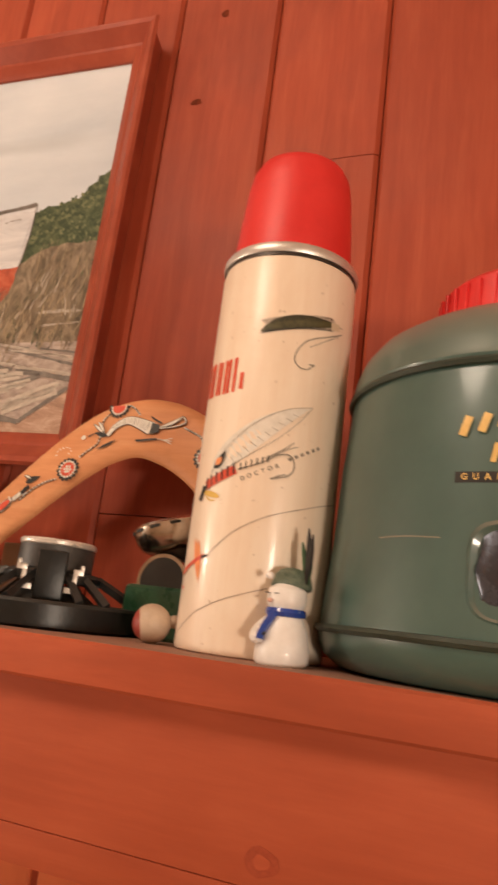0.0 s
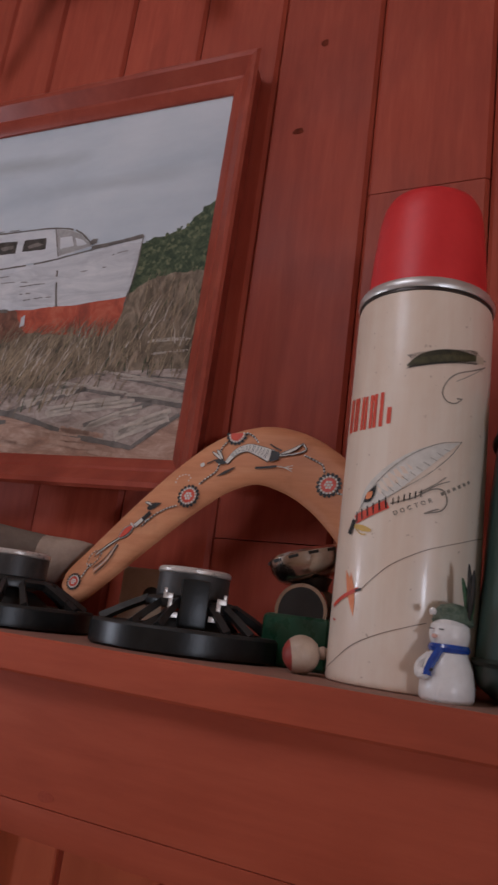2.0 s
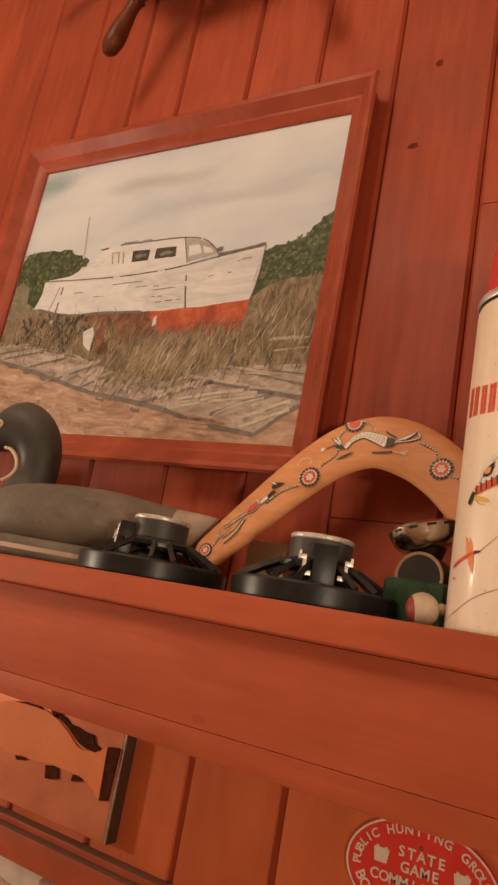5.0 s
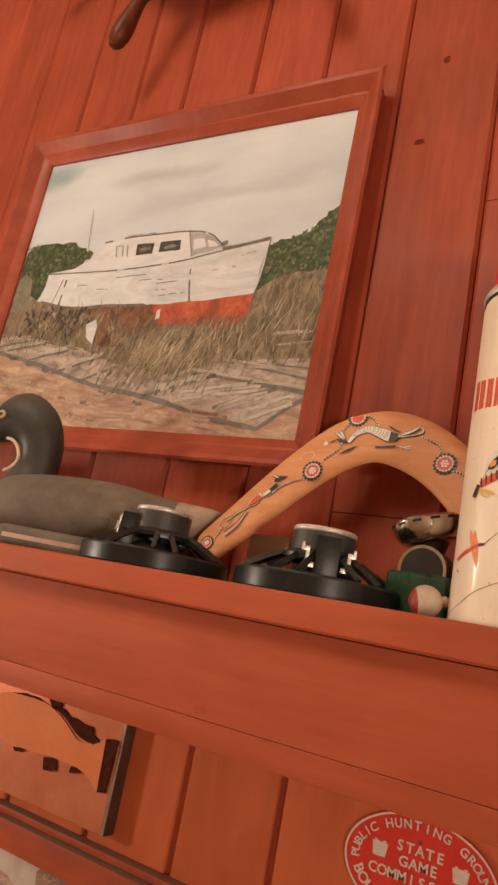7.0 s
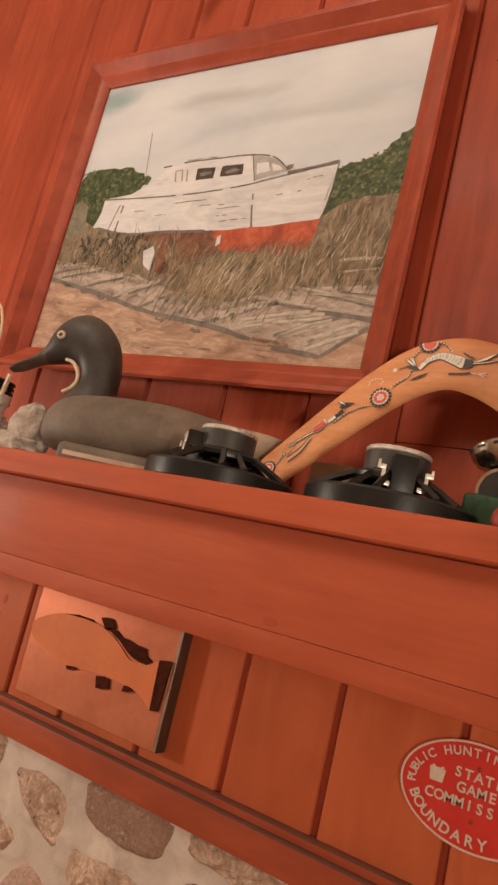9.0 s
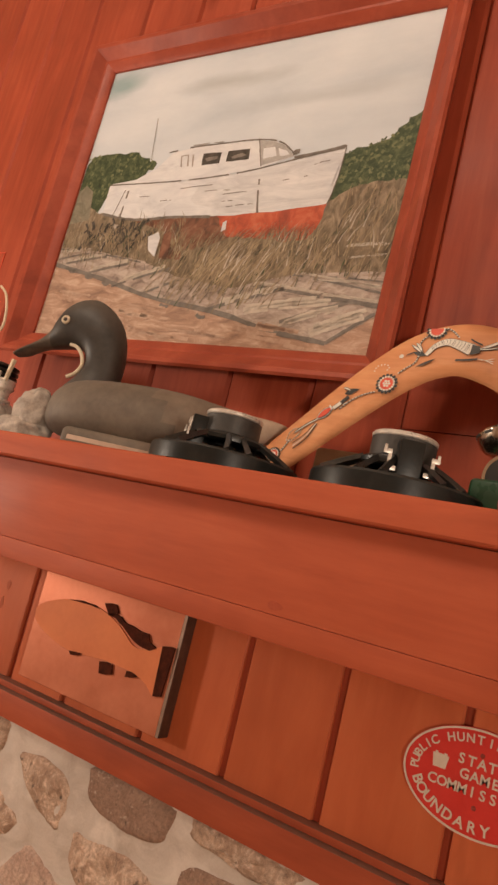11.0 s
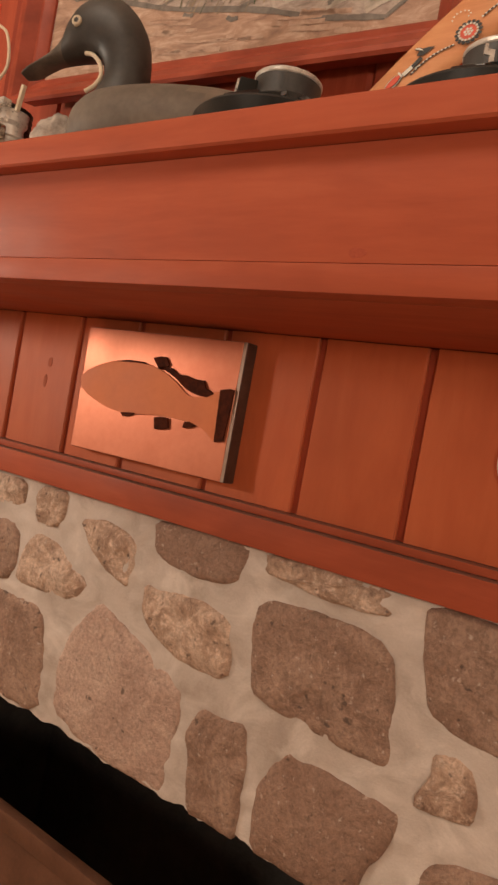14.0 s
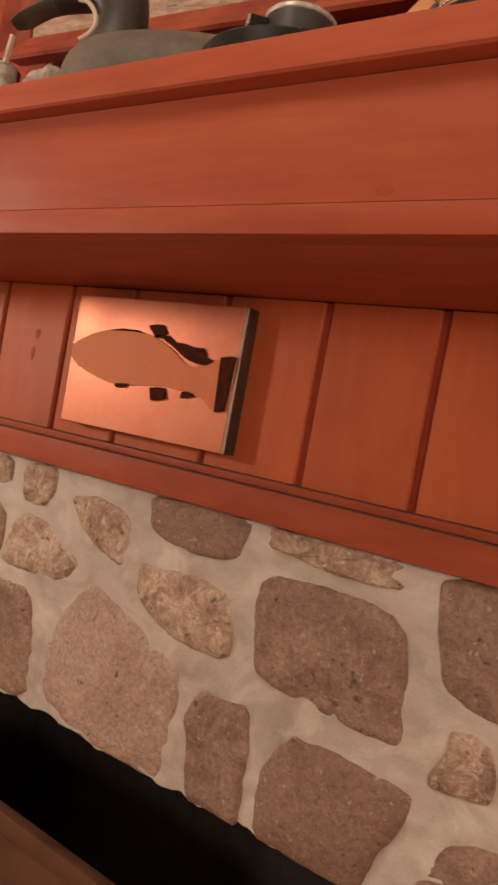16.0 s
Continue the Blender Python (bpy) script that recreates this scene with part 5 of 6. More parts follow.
def rosette(x, z, r, a0=0, a1=360):
    """Dotted flower: a dark beaded ring with white dots and a red eye; a part of it where it meets the edge."""
    n = max(5, round(16 * (a1 - a0) / 360))
    whole = a1 - a0 == 360
    ring = [radians(a0 + (a1 - a0) * (i + 0.5) / n) for i in range(n)]
    dots(black, [(x + r * 0.90 * math.cos(k), z + r * 0.90 * math.sin(k)) for k in ring], r * 0.155, 0.0003)
    dots(white, [(x + r * 0.70 * math.cos(k + 0.15), z + r * 0.70 * math.sin(k + 0.15)) for k in ring], r * 0.105, 0.0009)
    arc = [(x + r * 0.80 * math.cos(k), z + r * 0.80 * math.sin(k)) for k in (radians(a0 + (a1 - a0) * i / 40) for i in range(41))]
    add_ribbon(black, arc, r * 0.14, lambda a, b: face(a, b, 0.0002))
    core = [(x + r * 0.60 * math.cos(k), z + r * 0.60 * math.sin(k)) for k in (radians(a0 + (a1 - a0) * i / 24) for i in range(24 if whole else 25))]
    red.faces.new([red.verts.new(face(a, b, 0.0006)) for a, b in core])
    if whole:
        dots(white, [(x + r * 0.26 * math.cos(k), z + r * 0.26 * math.sin(k)) for k in (2 * math.pi * i / 6 for i in range(6))] + [(x, z)], r * 0.12, 0.0009)


def motif(c, w, bm, lift):
    add_ribbon(bm, fine(c), w, lambda a, b: face(a, b, lift))


def outlined(c, w, fill, lift=0.0006, edge=0.0012):
    """A filled stroke with a fine dark outline."""
    motif(c, (lambda f: w(f) + edge) if callable(w) else w + edge, black, lift)
    motif(c, w, fill, lift + 0.0004)


black, red, white = bmesh.new(), bmesh.new(), bmesh.new()
rosette(-0.0610, 0.1270, 0.0105)
rosette(-0.0267, 0.1872, 0.0100, 165, 375)
rosette(0.0660, 0.1422, 0.0105)
rosette(-0.1558, 0.0408, 0.0075)
rosette(0.1260, 0.0620, 0.0085)
for c in ([(-0.0530, 0.1385), (-0.0475, 0.1441), (-0.0397, 0.1508), (-0.0375, 0.1586)], [(-0.0397, 0.1674), (-0.0387, 0.1745), (-0.0347, 0.1800)], [(-0.0173, 0.1894), (-0.0105, 0.1859), (-0.0044, 0.1801)], [(0.0402, 0.1685), (0.0499, 0.1640), (0.0581, 0.1594), (0.0609, 0.1525)],
          [(0.0740, 0.1355), (0.0853, 0.1316), (0.0960, 0.1200), (0.1080, 0.0960), (0.1200, 0.0700)], [(-0.0700, 0.1177), (-0.0812, 0.1135), (-0.0918, 0.1064), (-0.1014, 0.0959)], [(-0.1490, 0.0455), (-0.1455, 0.0530), (-0.1430, 0.0590)]):
    add_ribbon(black, fine(c), 0.0015, lambda a, b: face(a, b, 0.0003))
    dots(white, spaced(c, 0.0027), 0.00085, 0.0007)
dots(white, spaced([(-0.0770, 0.1390), (-0.0756, 0.1444), (-0.0708, 0.1468), (-0.0656, 0.1467), (-0.0629, 0.1433), (-0.0650, 0.1410)], 0.0030), 0.0008, 0.0007)
# long leaping animal form with a finely barred white body
arch = [(-0.0308, 0.1595), (-0.0240, 0.1695), (-0.0131, 0.1743), (-0.0009, 0.1712), (0.0105, 0.1668)]
outlined(arch, lambda f: 0.0036 + 0.0078 * f ** 1.2, white)
for k in range(15):
    f = 0.16 + 0.055 * k
    line = fine(arch, 8)
    i = min(int(f * (len(line) - 1)), len(line) - 2)
    p, q = Vector(line[i][:2]), Vector(line[i + 1][:2])
    d = (q - p).normalized()
    side = Vector((-d.y, d.x)) * (0.0030 * f + 0.0012)
    motif([tuple(p + side), tuple(p + d * 0.0008), tuple(p - side)], 0.00035, black, 0.0014)
motif([(0.0098, 0.1668), (0.0135, 0.1668), (0.0178, 0.1672)], lambda f: 0.0112 - 0.004 * f, black, 0.0011)
outlined([(0.0170, 0.1680), (0.0288, 0.1726), (0.0383, 0.1790)], leaf(0.0026), white, 0.0006, 0.0014)
outlined([(0.0180, 0.1672), (0.0310, 0.1690), (0.0409, 0.1728), (0.0383, 0.1780)], 0.0009, white, 0.0006, 0.0011)
motif([(0.0073, 0.1783), (0.0120, 0.1755), (0.0190, 0.1722)], 0.0014, black, 0.0006)
motif([(-0.0379, 0.1464), (-0.0290, 0.1512), (-0.0203, 0.1566)], leaf(0.0028), black, 0.0006)
motif([(-0.0023, 0.1556), (0.0060, 0.1562), (0.0172, 0.1576)], 0.0020, black, 0.0006)
for dz in (-0.0016, 0.0, 0.0018):
    motif([(0.0175, 0.1574), (0.0240, 0.1566), (0.0321, 0.1556 + dz * 1.6)], 0.0007, white, 0.0008)
motif([(-0.0440, 0.1622), (-0.0370, 0.1606), (-0.0294, 0.1590)], leaf(0.0048), black, 0.0007)
outlined([(-0.0471, 0.1700), (-0.0410, 0.1660), (-0.0357, 0.1618)], leaf(0.0022), white, 0.0008)
outlined([(-0.0432, 0.1722), (-0.0390, 0.1680), (-0.0345, 0.1622)], leaf(0.0022), white, 0.0008)
motif([(-0.0500, 0.1585), (-0.0460, 0.1605), (-0.0430, 0.1622)], 0.0012, black, 0.0006)
dots(white, [(-0.0543, 0.1572)], 0.0023, 0.0006)
# smaller running form with a red body down the arm
motif([(-0.1000, 0.1128), (-0.0940, 0.1160), (-0.0860, 0.1192)], leaf(0.0062, 0.8), black, 0.0006)
outlined([(-0.1032, 0.1190), (-0.0990, 0.1182), (-0.0946, 0.1160)], leaf(0.0018), white, 0.0008)
outlined([(-0.1075, 0.0962), (-0.1010, 0.1030), (-0.0955, 0.1095)], lambda f: 0.0040 - 0.0010 * f, white)
motif([(-0.1010, 0.1025), (-0.0980, 0.1060), (-0.0950, 0.1100)], 0.0034, black, 0.0012)
motif([(-0.0985, 0.1010), (-0.0945, 0.1035)], 0.0012, white, 0.0010)
outlined([(-0.1215, 0.0828), (-0.1140, 0.0912), (-0.1075, 0.0985)], leaf(0.0085, 0.9), white, 0.0004)
outlined([(-0.1205, 0.0840), (-0.1140, 0.0912), (-0.1085, 0.0975)], leaf(0.0058, 0.9), red, 0.0010)
motif([(-0.1118, 0.0985), (-0.1078, 0.0945)], 0.0016, white, 0.0016)
for off in (0.0, -0.0026):
    motif([(-0.1410, 0.0672 + off), (-0.1308, 0.0769 + off), (-0.1202, 0.0849 + off)], 0.0008, black, 0.0006)
motif([(-0.1400, 0.0667), (-0.1308, 0.0756), (-0.1206, 0.0836)], 0.0013, white, 0.0005)
loop = [(-0.1469, 0.0572), (-0.1452, 0.0660), (-0.1400, 0.0706), (-0.1346, 0.0692), (-0.1370, 0.0620), (-0.1426, 0.0560), (-0.1469, 0.0572)]
motif(loop, 0.0008, black, 0.0006)
dots(white, spaced(loop, 0.0028), 0.0006, 0.0009)
motif([(-0.1366, 0.0492), (-0.1258, 0.0620), (-0.1198, 0.0780)], 0.0012, black, 0.0006)
motif([(-0.1395, 0.0545), (-0.1290, 0.0655), (-0.1215, 0.0790)], 0.0009, black, 0.0006)
motif([(-0.1380, 0.0520), (-0.1275, 0.0640), (-0.1207, 0.0785)], 0.0009, white, 0.0005)
tagged(part("black_motif", black, black_ink, boomerang), kind="stuff")
tagged(part("red_motif", red, red_ink, boomerang), kind="stuff")
tagged(part("white_motif", white, white_ink, boomerang), kind="stuff")

# ---- duck decoy: one plain mesh ----
def decoy():
    bm = bmesh.new()
    # hull of the body: stations along its length, low and full, drawn out to a pale tail
    sta = [(-0.113, 0.010, 0.036, 0.044), (-0.110, 0.026, 0.024, 0.058), (-0.098, 0.042, 0.017, 0.072), (-0.072, 0.056, 0.014, 0.081), (-0.025, 0.063, 0.014, 0.086), (0.03, 0.059, 0.015, 0.087), (0.07, 0.048, 0.020, 0.083), (0.100, 0.034, 0.032, 0.080), (0.128, 0.020, 0.050, 0.079), (0.142, 0.007, 0.064, 0.077)]
    line_w, line_b, line_t = bent([(x, w, 0) for x, w, _, _ in sta], 3), bent([(x, b, 0) for x, _, b, _ in sta], 3), bent([(x, t, 0) for x, _, _, t in sta], 3)
    rows = []
    for a, b, t in zip(line_w, line_b, line_t):
        w, zb, zt = max(a.y, 0.003), b.y, max(t.y, b.y + 0.004)
        zm, ring = zb + (zt - zb) * 0.42, []
        for i in range(24):
            q = 2 * math.pi * i / 24
            cy, cz = math.cos(q), math.sin(q)
            y = w * math.copysign(abs(cy) ** 0.75, cy)
            z = zm + (zt - zm if cz > 0 else zm - zb) * math.copysign(abs(cz) ** 0.85, cz)
            ring.append(bm.verts.new((a.x, y, z)))
        rows.append(ring)
    for k, (a, b) in enumerate(zip(rows, rows[1:])):
        for i in range(24):
            f = bm.faces.new([a[i], a[(i + 1) % 24], b[(i + 1) % 24], b[i]])
            p = a[i].co
            f.material_index = 2 if p.x > 0.092 + 0.3 * max(0, 0.06 - p.z) else 5 if p.x > 0.012 + 0.9 * max(0, 0.07 - p.z) else 0
    bm.faces.new(rows[0])
    bm.faces.new(rows[-1]).material_index = 2
    # neck, head and bill in one: back edge, front edge, half width
    cut = [((-0.050, 0.066), (-0.112, 0.066), 0.026), ((-0.0505, 0.088), (-0.099, 0.083), 0.0215), ((-0.0505, 0.106), (-0.0925, 0.095), 0.0205), ((-0.053, 0.126), (-0.0935, 0.107), 0.0215), ((-0.061, 0.147), (-0.099, 0.1145), 0.0235),
           ((-0.075, 0.164), (-0.106, 0.1165), 0.0245), ((-0.093, 0.1735), (-0.113, 0.1165), 0.0245), ((-0.110, 0.172), (-0.120, 0.1155), 0.0235), ((-0.1245, 0.1625), (-0.126, 0.1145), 0.0215), ((-0.1335, 0.149), (-0.132, 0.113), 0.018),
           ((-0.1390, 0.1335), (-0.138, 0.1115), 0.0145), ((-0.1475, 0.122), (-0.1465, 0.1095), 0.0125), ((-0.158, 0.1125), (-0.157, 0.1055), 0.0125), ((-0.170, 0.1045), (-0.169, 0.0990), 0.0125), ((-0.179, 0.0985), (-0.179, 0.0955), 0.0085)]
    back, front, wide = bent([(*a, 0) for a, _, _ in cut], 4), bent([(*f, 0) for _, f, _ in cut], 4), bent([(w, 0, 0) for _, _, w in cut], 4)
    rows = []
    for p, q, w in zip(back, front, wide):
        mid, u = (p + q) / 2, (p - q) / 2
        ring = []
        for k in range(24):
            g = 2 * math.pi * k / 24
            cu, cw = math.cos(g), math.sin(g)
            cu, cw = math.copysign(abs(cu) ** 0.9, cu), math.copysign(abs(cw) ** 0.8, cw)
            ring.append(bm.verts.new((mid.x + u.x * cu, w.x * cw, mid.y + u.y * cu)))
        rows.append(ring)
    for a, b in zip(rows, rows[1:]):
        for i in range(24):
            bm.faces.new([a[i], a[(i + 1) % 24], b[(i + 1) % 24], b[i]]).material_index = 1 if b[i].co.x > -0.1375 else 4
    bm.faces.new(rows[-1]).material_index = 4
    # ivory eyes and the pale throat line
    for s in (-1, 1):
        spot = Matrix.Translation((-0.1190, s * 0.0222, 0.1405)) @ Matrix.Rotation(radians(-90 * s), 4, "X")
        add_lathe(bm, [(0.0, 0.0034), (0.0022, 0.0030), (0.0023, 0.0), (0.0, 0.0)], 16, spot, mat=1)
        add_lathe(bm, [(0.0022, 0.0), (0.0024, 0.0032), (0.0040, 0.0034), (0.0049, 0.0022), (0.0049, 0.0)], 20, spot, mat=3, closed=True)
    add_tube(bm, bent([(-0.112, -0.011, 0.1175), (-0.1030, -0.012, 0.1155), (-0.0945, -0.013, 0.1070), (-0.0915, -0.0135, 0.0960), (-0.0955, -0.0145, 0.0865), (-0.1040, -0.0150, 0.0800)], 5), 0.0021, 8, mat=3)
    # bare wooden keel
    add_box(bm, -0.066, 0.086, -0.0680, 0.0605, 0.0, 0.0225, 0.009, 4, mat=6)
    return bm


single("duck_decoy", decoy(), [decoy_grey, decoy_dark, decoy_pale, ivory, decoy_bill, decoy_brown, decoy_keel], "worn grey and black wooden duck decoy with ivory eye", "decoy", (-0.490, 0.478, SHELF), (0, 0, 22), smooth=1.2)

# ---- two bare loudspeakers lying face down ----
def loudspeaker(place, turn, strip):
    sp = thing("loudspeaker", place, "bare black car loudspeaker lying face down, magnet up", "loudspeaker", "loudspeakers on the mantel", turn=(0, 0, turn))
    sp.scale = (0.95, 0.95, 1.08)
    part("flange", lathe([(0.040, 0.0), (0.0665, 0.0), (0.0690, 0.0015), (0.0692, 0.0060), (0.0692, 0.0135), (0.0680, 0.0152), (0.0610, 0.0156), (0.0580, 0.0140), (0.040, 0.0115)], 56, closed=True), black_plastic, sp)
    part("cone", lathe([(0.0, 0.026), (0.018, 0.024), (0.040, 0.0112), (0.056, 0.0112), (0.056, 0.0105), (0.040, 0.010), (0.0, 0.020)], 48), black_plastic, sp)
    part("basket_ring", lathe([(0.026, 0.0265), (0.034, 0.0275), (0.0345, 0.0305), (0.030, 0.0330), (0.0, 0.0330), (0.0, 0.0265)], 48), black_plastic, sp)
    for i in range(6):
        a = radians(60 * i)
        arm = bmesh.new()
        c0, c1 = Vector((0.0625, 0, 0.0150)), Vector((0.031, 0, 0.0305))
        for off in (-0.0062, 0.0062):
            add_tube(arm, [c0 + Vector((0, off * 1.6, 0)), c0.lerp(c1, 0.5) + Vector((0, off * 1.25, 0.0006)), c1 + Vector((0, off, 0))], [0.0033, 0.0030, 0.0030], 4)
        add_box(arm, 0.029, 0.036, -0.0075, 0.0075, 0.0262, 0.0318, 0.001)
        arm.transform(Matrix.Rotation(a, 4, "Z"))
        part("basket_arm", arm, basket_grey, sp)
    part("magnet", lathe([(0.0, 0.0332), (0.0255, 0.0332), (0.0262, 0.0342), (0.0262, 0.0478), (0.0, 0.0478)], 48), magnet_grey, sp)
    part("top_plate", lathe([(0.0, 0.0480), (0.0262, 0.0480), (0.0268, 0.0488), (0.0268, 0.0506), (0.0255, 0.0518), (0.010, 0.0518), (0.008, 0.0508), (0.0, 0.0508)], 48), tin_plate, sp, "bright steel back plate")
    post = box(-0.0095, 0.0095, -0.0385, -0.0245, 0.0135, 0.0440, 0.0012)
    part("terminal_block", post, black_plastic, sp)
    if strip:
        part("terminal_strip", box(-0.0100, 0.0100, -0.0402, -0.0388, 0.0375, 0.0412, 0.0004), tin_plate, sp, "pale metal strip")
    for s in (-1, 1):
        tag = bmesh.new()
        add_box(tag, *sorted((s * 0.0150, s * 0.0215)), -0.0415, -0.0400, 0.0312, 0.0345, 0.0003)
        add_box(tag, *sorted((s * 0.0150, s * 0.0178)), -0.0418, -0.0401, 0.0235, 0.0314, 0.0003)
        add_box(tag, *sorted((s * 0.0105, s * 0.0176)), -0.0415, -0.0400, 0.0205, 0.0238, 0.0003)
        add_box(tag, *sorted((s * 0.0192, s * 0.0214)), -0.0412, -0.0398, 0.0340, 0.0372, 0.0003)
        part("terminal", tag, tin_plate, sp, "bright metal terminal tag")
    return sp


loudspeaker((-0.1880, 0.4310, SHELF), 33, False)
loudspeaker((-0.3440, 0.4220, SHELF), -45, True)

# ---- small tin lamp, float and block beside the flask ----
tin = thing("pocket_lamp", (-0.112, 0.456, SHELF), "small green tin lamp with tarnished chrome top", "lamp")
part("base", box(-0.024, 0.024, -0.020, 0.017, 0.0, 0.034, 0.005, segments=3), green_paint, tin)
part("drum", lathe([(0, -0.017), (0.0165, -0.017), (0.0180, -0.0150), (0.0180, 0.0150), (0.0165, 0.017), (0, 0.017)], 40, Matrix.Translation((0.002, 0.0, 0.0365)) @ Matrix.Rotation(radians(90), 4, "X")), black_ink, tin)
part("drum_rim", lathe([(0.0160, 0.0), (0.0184, 0.0), (0.0190, 0.0012), (0.0184, 0.0026), (0.0160, 0.0026)], 40, Matrix.Translation((0.002, -0.0145, 0.0365)) @ Matrix.Rotation(radians(90), 4, "X"), closed=True), chrome, tin, "bright drum rim")
head = Matrix.Translation((0.001, 0.0, 0.0585)) @ Matrix.Rotation(radians(-17), 4, "Y") @ Matrix.Rotation(radians(6), 4, "X")
part("vented_top", lathe([(0, 0.0), (0.017, 0.0), (0.0225, 0.0035), (0.0252, 0.0085), (0.0262, 0.0130), (0.0262, 0.0178), (0.0240, 0.0198), (0, 0.0204)], 44, head), chrome, tin, "tarnished chrome top with slots")
# black bars on the closed top give the slots their inner shade
for i in range(12):
    a = 2 * math.pi * i / 12
    slot = box(-0.0034, 0.0034, -0.0008, 0.0008, 0.0152, 0.0172, 0.0002, segments=1)
    slot.transform(head @ Matrix.Rotation(a, 4, "Z") @ Matrix.Translation((0, -0.0260, 0)))
    part("vent_slot", slot, black_ink, tin)
part("neck", lathe([(0, 0.052), (0.012, 0.052), (0.015, 0.061), (0, 0.061)], 28), dark_metal, tin)

bob = thing("fishing_float", (-0.0920, 0.4010, SHELF), "round white and red fishing float with wooden stem", "float")
ball = [(0.0112 * math.sin(math.pi * i / 20), -0.0112 * math.cos(math.pi * i / 20)) for i in range(21)]
ball[0], ball[-1] = (0, -0.0112), (0, 0.0112)
mm = Matrix.Translation((0, 0, 0.0113)) @ Matrix.Rotation(radians(28), 4, "Z") @ Matrix.Rotation(radians(80), 4, "Y")
part("white_half", lathe(ball[6:], 32, mm), float_white, bob)
part("red_half", lathe(ball[:7], 32, mm), float_red, bob, "red painted end")
part("stem", lathe([(0, 0.0108), (0.0034, 0.0108), (0.0040, 0.0135), (0.0028, 0.015), (0.0030, 0.0165), (0, 0.017)], 16, mm), decoy_pale, bob, "turned wooden stem")

block = bmesh.new()
add_box(block, -0.022, 0.022, -0.009, 0.009, 0.0, 0.060, 0.002)
single("wooden_block", block, cream_paint, "small cream painted wooden block leaning at the wall", "block", (-0.296, 0.538, SHELF), (0, 0, 4))
# black disc on the solid face, painted as the shade inside a hole
part("hole", lathe([(0, -0.0096), (0.0085, -0.0096), (0.0085, -0.0086), (0, -0.0086)], 24, Matrix.Translation((0.010, 0, 0.036)) @ Matrix.Rotation(radians(-90), 4, "X")), black_ink, bpy.data.objects["wooden_block"])

# ---- dusty model engine at the far end ----
engine = thing("model_engine", (-0.678, 0.432, SHELF), "dusty grey and chrome model engine with loose wire", "engine")


def lump(w, d, h, seed, place):
    bm = bmesh.new()
    bmesh.ops.create_icosphere(bm, subdivisions=4, radius=1.0)
    for v in bm.verts:
        n = 1 + 0.22 * noise.noise(v.co * 1.9 + Vector((seed, 0, 0))) + 0.10 * noise.noise(v.co * 5 + Vector((0, seed, 0)))
        v.co = Vector((v.co.x * w * n, v.co.y * d * n, max(-h, v.co.z * h * n)))
    bm.transform(Matrix.Translation(place))
    return bm


part("casting", lump(0.040, 0.026, 0.015, 3, (0.040, 0.0, 0.015)), lump_grey, engine, smooth=2.0)
part("casting", lump(0.026, 0.022, 0.032, 9, (0.050, 0.006, 0.036)), lump_grey, engine, smooth=2.0)
part("crankcase", lump(0.040, 0.026, 0.024, 5, (-0.026, 0.0, 0.024)), lump_grey, engine, smooth=2.0)
part("cylinder", lathe([(0, 0.030), (0.013, 0.030), (0.013, 0.036), (0.0165, 0.037), (0.0165, 0.039), (0.013, 0.040), (0.013, 0.044), (0.0165, 0.045), (0.0165, 0.047), (0.013, 0.048), (0.013, 0.056), (0.016, 0.060), (0.016, 0.071), (0, 0.071)], 32, Matrix.Translation((-0.012, -0.006, 0))), tin_plate, engine, "chrome finned cylinder")
part("bright_bar", box(-0.080, 0.002, -0.028, -0.018, 0.0705, 0.0775, 0.0012), tin_plate, engine)
part("bright_block", box(-0.050, -0.026, -0.032, -0.020, 0.040, 0.058, 0.002), tin_plate, engine)
part("bright_block", box(-0.030, -0.012, -0.036, -0.024, 0.016, 0.034, 0.003), tin_plate, engine)
part("bright_block", box(-0.072, -0.054, -0.034, -0.020, 0.030, 0.048, 0.003), tin_plate, engine)
part("bright_block", box(-0.006, 0.006, -0.034, -0.022, 0.036, 0.050, 0.002), chrome, engine)
for px in (-0.062, -0.016):
    part("screw", lathe([(0, 0.0), (0.005, 0.0), (0.005, 0.004), (0.0025, 0.005), (0.0025, 0.018), (0, 0.018)], 16, Matrix.Translation((px, -0.024, 0.052))), chrome, engine)
part("post", box(-0.0022, 0.0022, -0.004, 0.0, 0.0, 0.026, 0.0006), ivory, engine, "short pale post").matrix_basis = pose(0.006, -0.012, 0.068, 0, 12, 0)
for k in range(5):
    part("ribbed_disc", lathe([(0, 0.0), (0.026, 0.0), (0.031, 0.002), (0.031, 0.004), (0.026, 0.006), (0, 0.006)], 36, Matrix.Translation((-0.085, 0.030, 0.070 + 0.0062 * k))), dark_metal, engine, "dark ribbed disc")
part("stand", lathe([(0, 0.0), (0.020, 0.0), (0.014, 0.010), (0.012, 0.069), (0, 0.069)], 24, Matrix.Translation((-0.085, 0.030, 0))), dark_metal, engine)
part("wire", tube(bent([(-0.156, 0.05, 0.218), (-0.132, 0.045, 0.203), (-0.110, 0.038, 0.176), (-0.102, 0.034, 0.152), (-0.108, 0.030, 0.136), (-0.112, 0.028, 0.122), (-0.104, 0.030, 0.098)], 6), 0.0018, 8), ivory, engine, "pale bent wire")

